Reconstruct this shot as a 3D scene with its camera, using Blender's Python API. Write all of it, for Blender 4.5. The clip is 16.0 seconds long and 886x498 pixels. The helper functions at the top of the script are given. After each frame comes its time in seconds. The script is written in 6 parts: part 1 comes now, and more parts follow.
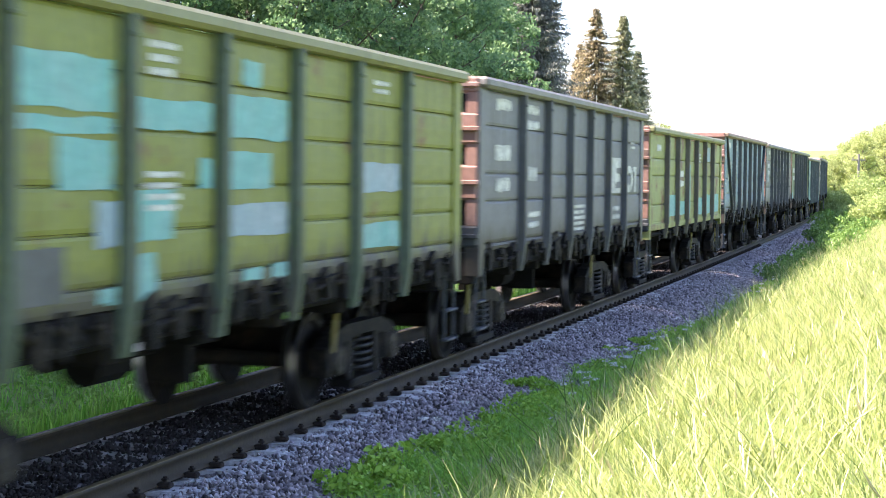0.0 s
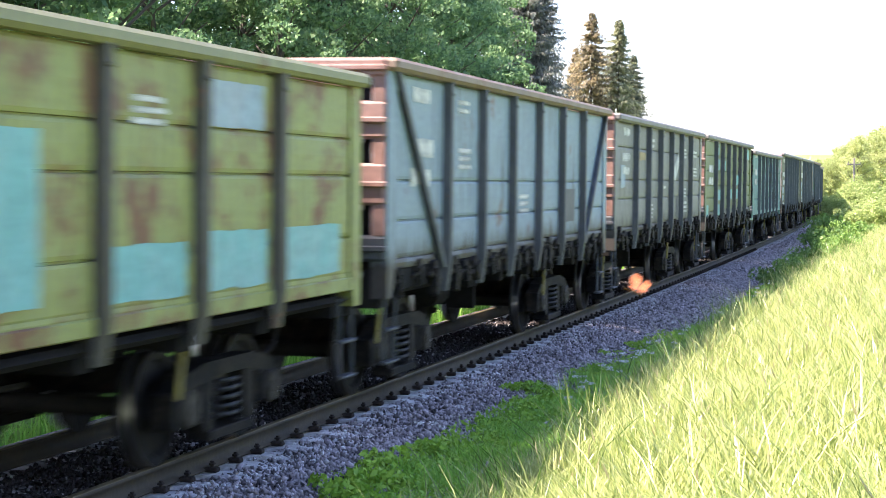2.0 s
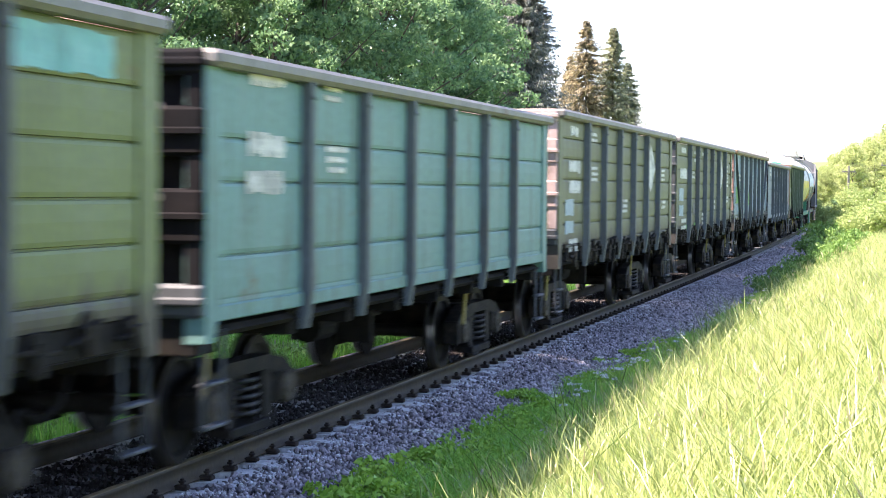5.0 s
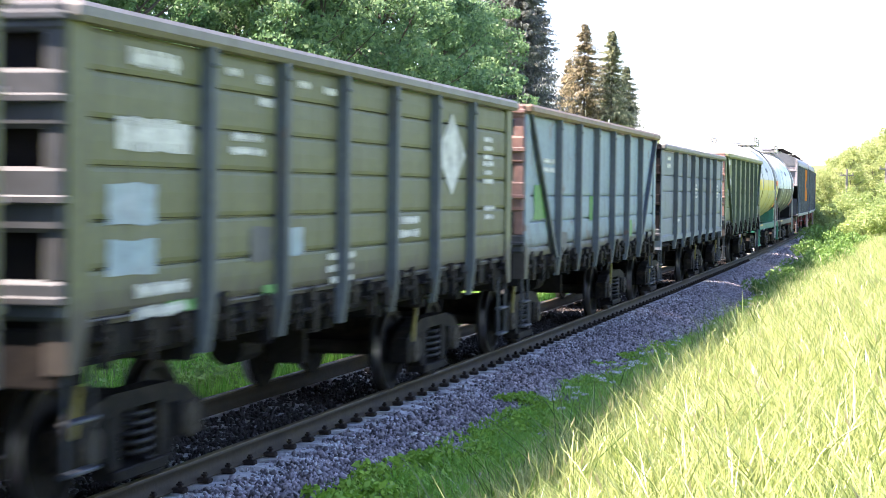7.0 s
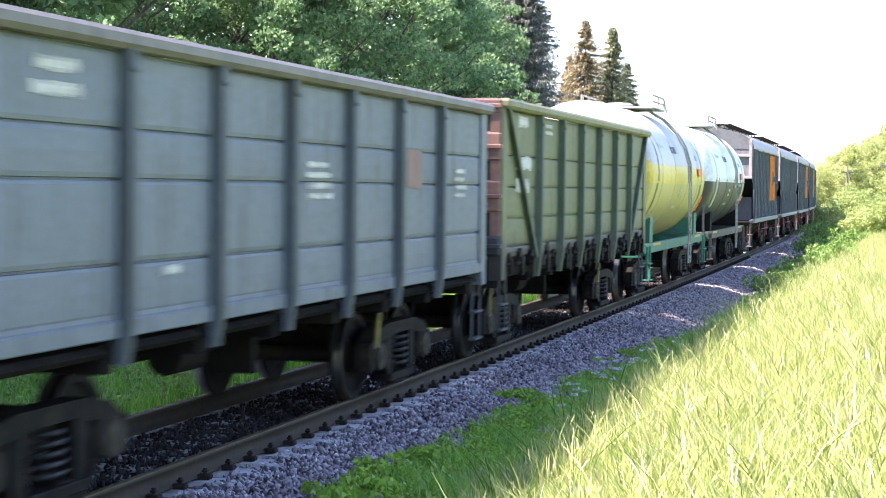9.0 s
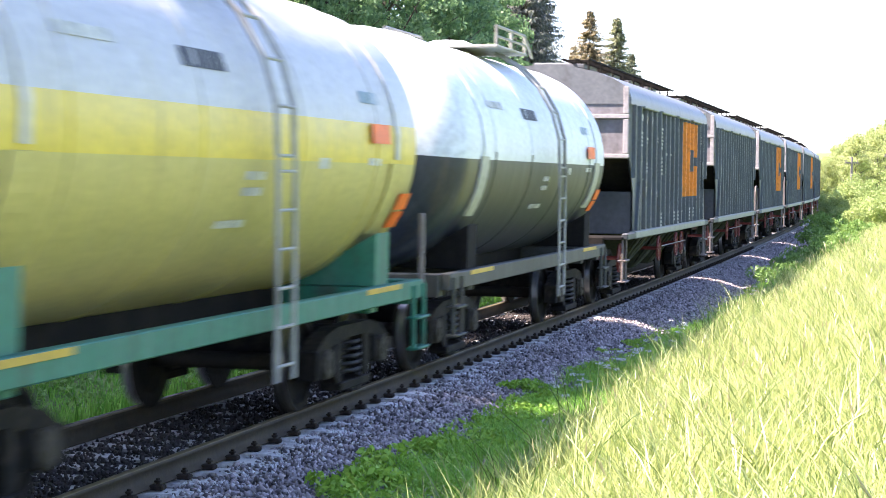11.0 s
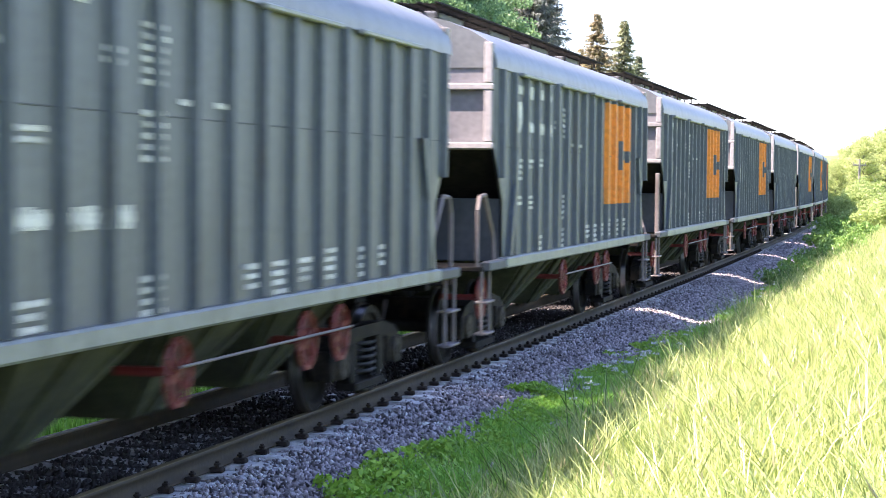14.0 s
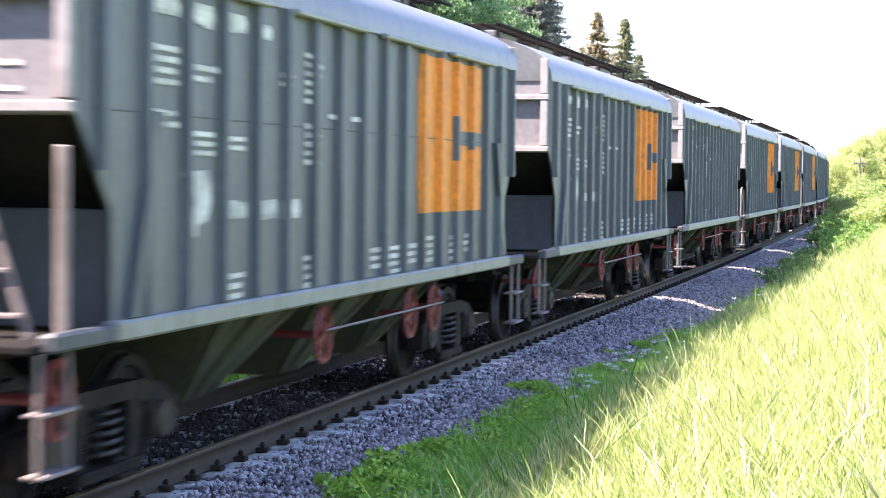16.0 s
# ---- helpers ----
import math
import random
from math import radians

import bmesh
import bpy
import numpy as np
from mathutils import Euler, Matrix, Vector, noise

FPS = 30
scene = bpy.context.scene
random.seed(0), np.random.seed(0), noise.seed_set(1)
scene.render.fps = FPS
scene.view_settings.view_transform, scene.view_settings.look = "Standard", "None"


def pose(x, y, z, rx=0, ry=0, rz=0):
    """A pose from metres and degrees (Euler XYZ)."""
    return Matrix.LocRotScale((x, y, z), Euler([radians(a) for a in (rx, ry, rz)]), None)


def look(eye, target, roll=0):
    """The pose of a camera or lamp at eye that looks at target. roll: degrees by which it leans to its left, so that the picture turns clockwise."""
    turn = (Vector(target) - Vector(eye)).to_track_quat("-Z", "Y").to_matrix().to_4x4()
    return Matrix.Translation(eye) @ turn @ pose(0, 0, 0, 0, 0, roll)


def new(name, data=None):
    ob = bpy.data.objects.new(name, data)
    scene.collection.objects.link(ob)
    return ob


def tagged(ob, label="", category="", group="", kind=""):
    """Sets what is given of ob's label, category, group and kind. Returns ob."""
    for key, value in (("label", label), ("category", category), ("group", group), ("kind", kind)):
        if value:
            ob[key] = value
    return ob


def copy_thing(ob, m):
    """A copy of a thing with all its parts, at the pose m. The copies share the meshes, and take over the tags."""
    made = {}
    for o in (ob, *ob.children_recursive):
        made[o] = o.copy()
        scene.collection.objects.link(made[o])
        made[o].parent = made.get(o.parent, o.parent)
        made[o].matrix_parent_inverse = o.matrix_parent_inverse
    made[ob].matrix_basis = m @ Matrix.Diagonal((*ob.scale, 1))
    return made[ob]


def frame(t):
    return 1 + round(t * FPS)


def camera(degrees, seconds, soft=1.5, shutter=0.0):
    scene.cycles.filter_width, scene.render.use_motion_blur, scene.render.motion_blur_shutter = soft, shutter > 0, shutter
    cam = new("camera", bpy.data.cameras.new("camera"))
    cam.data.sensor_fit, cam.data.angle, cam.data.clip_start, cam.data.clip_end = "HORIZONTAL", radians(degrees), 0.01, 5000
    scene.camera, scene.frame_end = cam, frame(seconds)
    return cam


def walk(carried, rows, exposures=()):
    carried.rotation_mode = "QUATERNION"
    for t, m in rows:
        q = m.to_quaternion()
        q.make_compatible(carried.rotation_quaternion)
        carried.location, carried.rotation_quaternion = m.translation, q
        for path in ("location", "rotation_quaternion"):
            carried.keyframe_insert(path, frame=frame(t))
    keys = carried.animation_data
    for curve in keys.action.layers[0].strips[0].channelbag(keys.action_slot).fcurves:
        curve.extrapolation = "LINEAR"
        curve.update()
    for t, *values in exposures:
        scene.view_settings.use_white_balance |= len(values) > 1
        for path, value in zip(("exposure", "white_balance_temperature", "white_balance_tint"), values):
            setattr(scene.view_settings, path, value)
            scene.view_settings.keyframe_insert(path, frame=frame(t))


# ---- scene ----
EYE_Z = 2.316
FOV = 26.96
cam = camera(FOV, 16.0, soft=0.75, shutter=0.5)
PATH = [(0.0, 87.709, -0.587, 0.024), (0.5, 87.659, -0.586, 0.02), (1.0, 87.65, -0.64, -0.077), (1.5, 87.643, -0.604, -0.106), (2.0, 87.845, -0.573, -0.105), (2.5, 87.819, -0.608, -0.05), (3.0, 87.705, -0.641, -0.22), (3.5, 87.857, -0.52, -0.206), (3.7, 88.03, -0.52, -0.226), (6.0, 88.142, -0.54, -0.31), (6.5, 88.253, -0.554, -0.369), (7.0, 88.182, -0.604, -0.32), (7.5, 88.213, -0.656, -0.336), (8.0, 88.215, -0.7, -0.342), (8.5, 88.147, -0.691, -0.264), (9.0, 88.073, -0.663, -0.308), (11.5, 87.757, -0.632, -0.12), (12.0, 87.815, -0.577, -0.074), (12.5, 87.754, -0.595, -0.08), (13.0, 87.805, -0.638, 0.086), (13.5, 88.006, -0.61, 0.069), (14.0, 87.864, -0.595, 0.05), (14.5, 87.874, -0.57, 0.106), (15.0, 87.812, -0.562, -0.021), (15.5, 87.829, -0.65, 0.044), (16.0, 87.81, -0.618, 0.063)]
walk(cam, [(t, pose(0, 0, EYE_Z, a, b, c)) for t, a, b, c in PATH], exposures=[(0.0, 2.29, 6060, 26), (4.0, 2.29, 6020, 26), (9.0, 2.30, 5940, 27), (13.0, 2.36, 5950, 27), (16.0, 2.54, 5980, 28)])

# ---- world and sun ----
SUN_FROM = 258.7      # compass degrees of the sun, clockwise from +y
SUN_UP = 53.0
world = bpy.data.worlds.new("world")
scene.world = world
world.use_nodes = True
sky = world.node_tree.nodes.new("ShaderNodeTexSky")
sky.sky_type, sky.sun_disc = "NISHITA", False
sky.sun_elevation, sky.sun_rotation = radians(SUN_UP), radians(SUN_FROM)
sky.dust_density, sky.air_density = 1.2, 1.0
world.node_tree.nodes["Background"].inputs[1].default_value = 0.105
world.node_tree.links.new(sky.outputs[0], world.node_tree.nodes["Background"].inputs[0])
lamp = bpy.data.lights.new("sun", "SUN")
lamp.energy, lamp.angle, lamp.color = 5.0, radians(0.6), (1.0, 0.86, 0.66)
sun = new("sun", lamp)
_a, _e = radians(SUN_FROM), radians(SUN_UP)
sun.matrix_world = look((60 * math.sin(_a) * math.cos(_e), 60 * math.cos(_a) * math.cos(_e), 60 * math.sin(_e)), (0, 0, 0))


# ---- materials ----
def nodes_of(name):
    m = bpy.data.materials.new(name)
    m.use_nodes = True
    return m, m.node_tree.nodes, m.node_tree.links, m.node_tree.nodes["Principled BSDF"]


def add(ns, ls, kind, settings=None, **inputs):
    n = ns.new(kind)
    for k, v in (settings or {}).items():
        setattr(n, k, v)
    for k, v in inputs.items():
        sock = n.inputs[int(k[1:])] if k[0] == "i" and k[1:].isdigit() else n.inputs[k]
        if isinstance(v, bpy.types.NodeSocket):
            ls.new(v, sock)
        else:
            sock.default_value = v
    return n


def rgba(c):
    return (*c, 1.0)


def ramp(ns, ls, fac, lo, hi):
    n = add(ns, ls, "ShaderNodeMapRange", i0=fac, i1=lo, i2=hi)
    return n.outputs[0]


def mixed(ns, ls, fac, a, b):
    n = add(ns, ls, "ShaderNodeMix", {"data_type": "RGBA"})
    for i, v in ((0, fac), (6, a), (7, b)):
        if isinstance(v, bpy.types.NodeSocket):
            ls.new(v, n.inputs[i])
        else:
            n.inputs[i].default_value = v if i == 0 else rgba(v)
    return n.outputs[2]


def surface(name, base, second, grain=6.0, stain=0.8, rough=0.75, metal=0.0, bump=0.25, third=None, lo=0.45, hi=0.7, stretch=(1, 1, 1), per_object=True, spec=0.5):
    """Two-scale weathered surface in the thing's own space."""
    m, ns, ls, b = nodes_of(name)
    tc = add(ns, ls, "ShaderNodeTexCoord")
    info = add(ns, ls, "ShaderNodeObjectInfo")
    shift = add(ns, ls, "ShaderNodeVectorMath", {"operation": "MULTIPLY_ADD"}, i0=tc.outputs["Object"], i1=stretch)
    if per_object:
        sc = add(ns, ls, "ShaderNodeMath", {"operation": "MULTIPLY"}, i0=info.outputs["Random"], i1=37.0)
        ls.new(sc.outputs[0], shift.inputs[2])
    big = add(ns, ls, "ShaderNodeTexNoise", Vector=shift.outputs[0], Scale=stain, Detail=6.0, Roughness=0.65)
    fine = add(ns, ls, "ShaderNodeTexNoise", Vector=shift.outputs[0], Scale=grain, Detail=4.0, Roughness=0.7)
    col = mixed(ns, ls, ramp(ns, ls, big.outputs[0], lo, hi), base, second)
    if third:
        col = mixed(ns, ls, ramp(ns, ls, fine.outputs[0], 0.55, 0.75), col, third)
    val = add(ns, ls, "ShaderNodeHueSaturation", Color=col, Value=ramp_val(ns, ls, fine.outputs[0], 0.75, 1.25))
    ls.new(val.outputs[0], b.inputs["Base Color"])
    b.inputs["Roughness"].default_value, b.inputs["Metallic"].default_value = rough, metal
    b.inputs["Specular IOR Level"].default_value = spec
    bp = add(ns, ls, "ShaderNodeBump", Strength=bump, Distance=0.02, Height=fine.outputs[0])
    ls.new(bp.outputs[0], b.inputs["Normal"])
    return m


def ramp_val(ns, ls, fac, a, b):
    return add(ns, ls, "ShaderNodeMapRange", i0=fac, i1=0.3, i2=0.7, i3=a, i4=b).outputs[0]


def leafy(name, dark, light, glow=0.45, rough=0.55, lo=0.0, hi=1.0):
    """Thin foliage: reflects and lets light through, each piece its own tint."""
    m, ns, ls, b = nodes_of(name)
    geo = add(ns, ls, "ShaderNodeNewGeometry")
    info = add(ns, ls, "ShaderNodeObjectInfo")
    r = add(ns, ls, "ShaderNodeMath", {"operation": "MULTIPLY_ADD"}, i0=info.outputs["Random"], i1=0.35)
    q = add(ns, ls, "ShaderNodeMath", {"operation": "MULTIPLY"}, i0=geo.outputs["Random Per Island"], i1=0.65)
    ls.new(q.outputs[0], r.inputs[2])
    col = mixed(ns, ls, ramp(ns, ls, r.outputs[0], lo, hi), dark, light)
    ls.new(col, b.inputs["Base Color"])
    b.inputs["Roughness"].default_value = rough
    tr = add(ns, ls, "ShaderNodeBsdfTranslucent", Color=col)
    mx = add(ns, ls, "ShaderNodeMixShader", i0=glow, i1=b.outputs[0], i2=tr.outputs[0])
    ls.new(mx.outputs[0], ns["Material Output"].inputs[0])
    return m


RUST = (0.15, 0.062, 0.022)
GRIME = (0.035, 0.032, 0.03)


def paint(name, base, rust=0.5, dirt=(0.07, 0.06, 0.05), rough=0.6, splash=0.0):
    """Worn wagon paint: rust blooms, dark streaks running down, faded chalky areas."""
    m, ns, ls, b = nodes_of(name)
    tc = add(ns, ls, "ShaderNodeTexCoord")
    info = add(ns, ls, "ShaderNodeObjectInfo")
    off = add(ns, ls, "ShaderNodeMath", {"operation": "MULTIPLY"}, i0=info.outputs["Random"], i1=53.0)
    pos = add(ns, ls, "ShaderNodeVectorMath", {"operation": "ADD"}, i0=tc.outputs["Object"], i1=off.outputs[0])
    streak_pos = add(ns, ls, "ShaderNodeVectorMath", {"operation": "MULTIPLY"}, i0=pos.outputs[0], i1=(1.0, 5.0, 0.45))
    bloom = add(ns, ls, "ShaderNodeTexNoise", Vector=pos.outputs[0], Scale=1.7, Detail=7.0, Roughness=0.68)
    streak = add(ns, ls, "ShaderNodeTexNoise", Vector=streak_pos.outputs[0], Scale=1.6, Detail=5.0, Roughness=0.6)
    grain = add(ns, ls, "ShaderNodeTexNoise", Vector=pos.outputs[0], Scale=14.0, Detail=4.0)
    base = tuple(0.50 * c for c in base)
    faded = tuple(min(1.0, 0.80 * c + 0.20 * 0.22) for c in base)
    col = mixed(ns, ls, ramp(ns, ls, streak.outputs[0], 0.42, 0.66), base, faded)
    col = mixed(ns, ls, ramp(ns, ls, streak.outputs[0], 0.46, 0.24), col, dirt)
    lim = 0.74 - 0.22 * rust
    col = mixed(ns, ls, ramp(ns, ls, bloom.outputs[0], lim, lim + 0.10), col, RUST)
    if splash:
        # mud thrown up from the track clings to the lowest part of the side
        sep = add(ns, ls, "ShaderNodeSeparateXYZ", i0=tc.outputs["Object"])
        wob = add(ns, ls, "ShaderNodeMath", {"operation": "MULTIPLY_ADD"}, i0=streak.outputs[0], i1=-0.9, i2=sep.outputs[2])
        col = mixed(ns, ls, ramp(ns, ls, wob.outputs[0], splash - 0.30, splash - 0.52), col, (0.045, 0.04, 0.032))
    hs = add(ns, ls, "ShaderNodeHueSaturation", Color=col, Value=ramp_val(ns, ls, grain.outputs[0], 0.85, 1.15))
    ls.new(hs.outputs[0], b.inputs["Base Color"])
    b.inputs["Roughness"].default_value = rough
    bp = add(ns, ls, "ShaderNodeBump", Strength=0.2, Distance=0.02, Height=bloom.outputs[0])
    ls.new(bp.outputs[0], b.inputs["Normal"])
    return m


M = {}
M["moss"] = paint("moss_green_paint", (0.36, 0.40, 0.03), 0.7, splash=1.55)
M["grey"] = paint("grey_paint", (0.245, 0.25, 0.265), 0.4, splash=1.55)
M["lime"] = paint("lime_green_paint", (0.48, 0.53, 0.12), 1.08)
M["ice"] = paint("pale_blue_paint", (0.40, 0.56, 0.63), 0.65, splash=1.55)
M["putty"] = paint("putty_grey_paint", (0.36, 0.36, 0.30), 0.35, splash=1.55)
M["fern"] = paint("fern_green_paint", (0.24, 0.31, 0.08), 0.6, splash=1.55)
M["mint"] = paint("mint_green_paint", (0.20, 0.45, 0.40), 0.45)
M["olive"] = paint("olive_paint", (0.21, 0.225, 0.08), 0.25, splash=1.55)
M["steel"] = paint("steel_grey_paint", (0.29, 0.35, 0.40), 0.2)
M["drab"] = paint("drab_green_paint", (0.27, 0.31, 0.10), 0.45, splash=1.55)
M["rib_dark"] = paint("dark_rib_paint", (0.06, 0.075, 0.085), 0.4)
M["rib_green"] = paint("green_rib_paint", (0.08, 0.14, 0.07), 0.4)
M["rib_brown"] = paint("brown_rib_paint", (0.10, 0.09, 0.055), 0.5)
M["rib_blue"] = paint("blue_rib_paint", (0.085, 0.12, 0.14), 0.35)
M["redprime"] = paint("red_primer", (0.46, 0.25, 0.19), 0.5)
M["pinkprime"] = paint("faded_pink_primer", (0.8, 0.6, 0.55), 0.3)
M["rimgrey"] = paint("top_rail_grey", (0.34, 0.32, 0.28), 0.5)
M["rimbrown"] = paint("top_rail_rusty", (0.40, 0.27, 0.16), 0.8)
M["rimgreen"] = paint("top_rail_green", (0.42, 0.42, 0.18), 0.55)
M["cyan"] = surface("cyan_touch_up", (0.14, 0.37, 0.35), (0.22, 0.38, 0.36), 9, 1.5, 0.6)
M["paleblue"] = surface("pale_blue_touch_up", (0.24, 0.33, 0.37), (0.32, 0.36, 0.38), 9, 1.5, 0.6)
M["brightgreen"] = surface("bright_green_touch_up", (0.07, 0.26, 0.05), (0.12, 0.25, 0.08), 9, 1.5, 0.6)
M["ochre"] = surface("ochre_touch_up", (0.33, 0.24, 0.09), (0.25, 0.20, 0.11), 9, 1.5, 0.6)
M["greypatch"] = surface("dark_grey_touch_up", (0.06, 0.065, 0.07), (0.10, 0.10, 0.10), 9, 1.5, 0.6)
M["white_mark"] = surface("white_stencil", (0.60, 0.60, 0.54), (0.32, 0.32, 0.29), 18, 3.0, 0.7, lo=0.45, hi=0.62)
# near-black: grime together with the shade beneath the wagons, in one colour
M["under"] = surface("underframe_grime_and_shade", (0.012, 0.0115, 0.011), (0.026, 0.022, 0.017), 9, 1.5, 0.85, spec=0.12)
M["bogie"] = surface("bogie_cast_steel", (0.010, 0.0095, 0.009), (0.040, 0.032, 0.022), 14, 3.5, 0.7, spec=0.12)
M["axlebox"] = surface("axle_box_paint", (0.065, 0.056, 0.042), (0.025, 0.022, 0.018), 11, 2.0, 0.6, spec=0.12)
M["spring"] = surface("coil_spring_steel", (0.07, 0.07, 0.07), (0.03, 0.028, 0.025), 20, 4, 0.5, 0.4, spec=0.12)
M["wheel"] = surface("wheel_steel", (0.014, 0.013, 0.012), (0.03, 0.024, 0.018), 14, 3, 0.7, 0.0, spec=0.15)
M["tread"] = surface("polished_tread", (0.42, 0.42, 0.43), (0.22, 0.21, 0.20), 20, 4, 0.30, 1.0)
M["yellowmark"] = surface("yellow_mark", (0.24, 0.20, 0.04), (0.12, 0.10, 0.04), 12, 3, 0.6)
M["hopper"] = paint("hopper_slate_paint", (0.165, 0.190, 0.198), 0.12, rough=0.5)
M["hopper_rib"] = paint("hopper_rib_paint", (0.095, 0.13, 0.16), 0.12, rough=0.5)
M["hopper_roof"] = paint("hopper_roof_paint", (0.24, 0.255, 0.265), 0.2, rough=0.42)
M["hopper_end"] = paint("hopper_end_paint", (0.38, 0.36, 0.38), 0.35, rough=0.5)
M["endpale"] = paint("pale_end_beam_paint", (0.62, 0.58, 0.58), 0.3)
M["hopper_sill"] = paint("hopper_sill_paint", (0.40, 0.43, 0.38), 0.3, rough=0.5)
M["hopper_chute"] = surface("hopper_chute_grime", (0.075, 0.08, 0.05), (0.04, 0.04, 0.032), 8, 1.2, 0.75, spec=0.12)
# dark slate for seams, and for end parts with shade put into the colour
M["slate"] = paint("slate_paint_and_shade", (0.07, 0.085, 0.10), 0.3)
M["railrust"] = paint("rusty_handrail_paint", (0.36, 0.30, 0.28), 0.6)
M["orange"] = surface("orange_paint", (0.72, 0.235, 0.008), (0.56, 0.19, 0.02), 12, 1.2, 0.55)
M["redpart"] = surface("red_handwheel_paint", (0.20, 0.03, 0.025), (0.11, 0.025, 0.02), 12, 3, 0.5)
M["cream"] = paint("cream_tank_paint", (0.95, 0.94, 0.9), 0.05, dirt=(0.4, 0.38, 0.3), rough=0.4)
M["yellow"] = paint("yellow_tank_paint", (1.35, 1.02, 0.08), 0.08, dirt=(0.36, 0.28, 0.06), rough=0.4)
M["paleyellow"] = paint("pale_yellow_tank_paint", (0.95, 0.82, 0.26), 0.1, dirt=(0.36, 0.30, 0.12), rough=0.35)
M["white_tank"] = paint("white_tank_paint", (1.36, 1.42, 1.42), 0.03, dirt=(0.58, 0.61, 0.62), rough=0.4)
M["oil"] = paint("dark_tank_paint", (0.05, 0.062, 0.06), 0.15, rough=0.5)
M["strap"] = paint("pale_strap_paint", (0.85, 0.85, 0.66), 0.15)
M["greenframe"] = paint("green_frame_paint", (0.03, 0.34, 0.20), 0.2)
M["signorange"] = surface("orange_hazard_sign", (0.85, 0.15, 0.008), (0.75, 0.13, 0.008), 9, 2, 0.5)
M["signyellow"] = surface("yellow_edge_paint", (0.55, 0.36, 0.03), (0.4, 0.28, 0.05), 9, 2, 0.5)
M["greyrail"] = paint("pale_grey_ladder_paint", (0.66, 0.66, 0.60), 0.3)
M["tankframe"] = paint("olive_grey_frame_paint", (0.085, 0.09, 0.068), 0.4)
M["oilblue"] = paint("blue_black_tank_end", (0.03, 0.045, 0.085), 0.05, rough=0.35)
# near-black, with the shade of the recessed wagon ends put into the colour
M["deep"] = surface("shaded_end_steel", (0.010, 0.010, 0.011), (0.018, 0.015, 0.014), 6, 1, 0.9, spec=0.08)

M["rail_side"] = surface("rusty_rail", (0.055, 0.041, 0.02), (0.03, 0.022, 0.012), 12, 1.5, 0.8, per_object=False)
M["rail_top"] = surface("worn_rail_head", (0.17, 0.13, 0.06), (0.10, 0.075, 0.035), 10, 1.0, 0.5, 0.2, per_object=False)
M["sleeper"] = surface("dusty_concrete", (0.62, 0.61, 0.60), (0.36, 0.34, 0.33), 16, 3, 0.9)
M["clip"] = surface("rusty_clip", (0.028, 0.022, 0.018), (0.05, 0.038, 0.028), 20, 5, 0.8, spec=0.12)


def stone_mat(name, dark, light):
    m, ns, ls, b = nodes_of(name)
    geo = add(ns, ls, "ShaderNodeNewGeometry")
    tc = add(ns, ls, "ShaderNodeTexCoord")
    n = add(ns, ls, "ShaderNodeTexNoise", Vector=tc.outputs["Object"], Scale=45.0, Detail=4.0)
    c = mixed(ns, ls, geo.outputs["Random Per Island"], dark, light)
    c = mixed(ns, ls, ramp_val(ns, ls, n.outputs[0], 0.0, 0.45), c, (0.10, 0.08, 0.075))
    ls.new(c, b.inputs["Base Color"])
    b.inputs["Roughness"].default_value = 0.85
    return m


M["stone"] = stone_mat("crushed_granite", (0.035, 0.032, 0.034), (0.60, 0.54, 0.55))
M["dark_stone"] = stone_mat("blackish_granite", (0.012, 0.011, 0.01), (0.05, 0.042, 0.036))
M["dust_stone"] = stone_mat("dusted_granite", (0.55, 0.55, 0.55), (0.85, 0.85, 0.84))
M["bark"] = surface("bark", (0.10, 0.085, 0.07), (0.06, 0.05, 0.04), 14, 2, 0.9, stretch=(1, 1, 0.3))
M["pole"] = surface("grey_pole", (0.2, 0.18, 0.16), (0.14, 0.13, 0.12), 10, 2, 0.85)
M["leaf"] = leafy("summer_leaf", (0.055, 0.135, 0.06), (0.27, 0.41, 0.18), 0.5)
# leaf for the slope shrubs, with sunlight put into its yellow-green
M["leaf_warm"] = leafy("sun_tinted_leaf", (0.15, 0.23, 0.05), (0.48, 0.56, 0.20), 0.45)
# distance haze and sun are put into this paler leaf colour
M["leaf_far"] = leafy("haze_tinted_far_leaf", (0.22, 0.28, 0.08), (0.52, 0.57, 0.23), 0.48)
M["needle"] = leafy("spruce_needle", (0.05, 0.065, 0.06), (0.24, 0.25, 0.20), 0.3, lo=0.2, hi=0.95)
# sunlight on the farther spruces is put into these two brighter needle colours
M["needle_warm"] = leafy("sun_tinted_spruce_needle", (0.10, 0.09, 0.055), (0.58, 0.47, 0.25), 0.35, lo=0.25, hi=0.95)
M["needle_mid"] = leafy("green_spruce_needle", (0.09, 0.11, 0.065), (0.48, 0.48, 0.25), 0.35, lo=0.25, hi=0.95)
M["grass"] = leafy("tall_grass", (0.06, 0.14, 0.016), (0.60, 0.63, 0.245), 0.38, 0.34, 0.12, 0.88)
M["shortgrass"] = leafy("verge_grass", (0.11, 0.33, 0.03), (0.36, 0.62, 0.10), 0.4, lo=0.1, hi=0.9)
M["seed"] = leafy("grass_seed_head", (0.38, 0.36, 0.16), (0.55, 0.5, 0.28), 0.4)
M["weed"] = leafy("weed_leaf", (0.15, 0.34, 0.03), (0.42, 0.62, 0.08), 0.35)
M["bush"] = leafy("bush_leaf", (0.07, 0.15, 0.03), (0.26, 0.42, 0.09), 0.35)
M["petal"] = leafy("white_petal", (0.6, 0.6, 0.58), (0.8, 0.8, 0.78), 0.3)


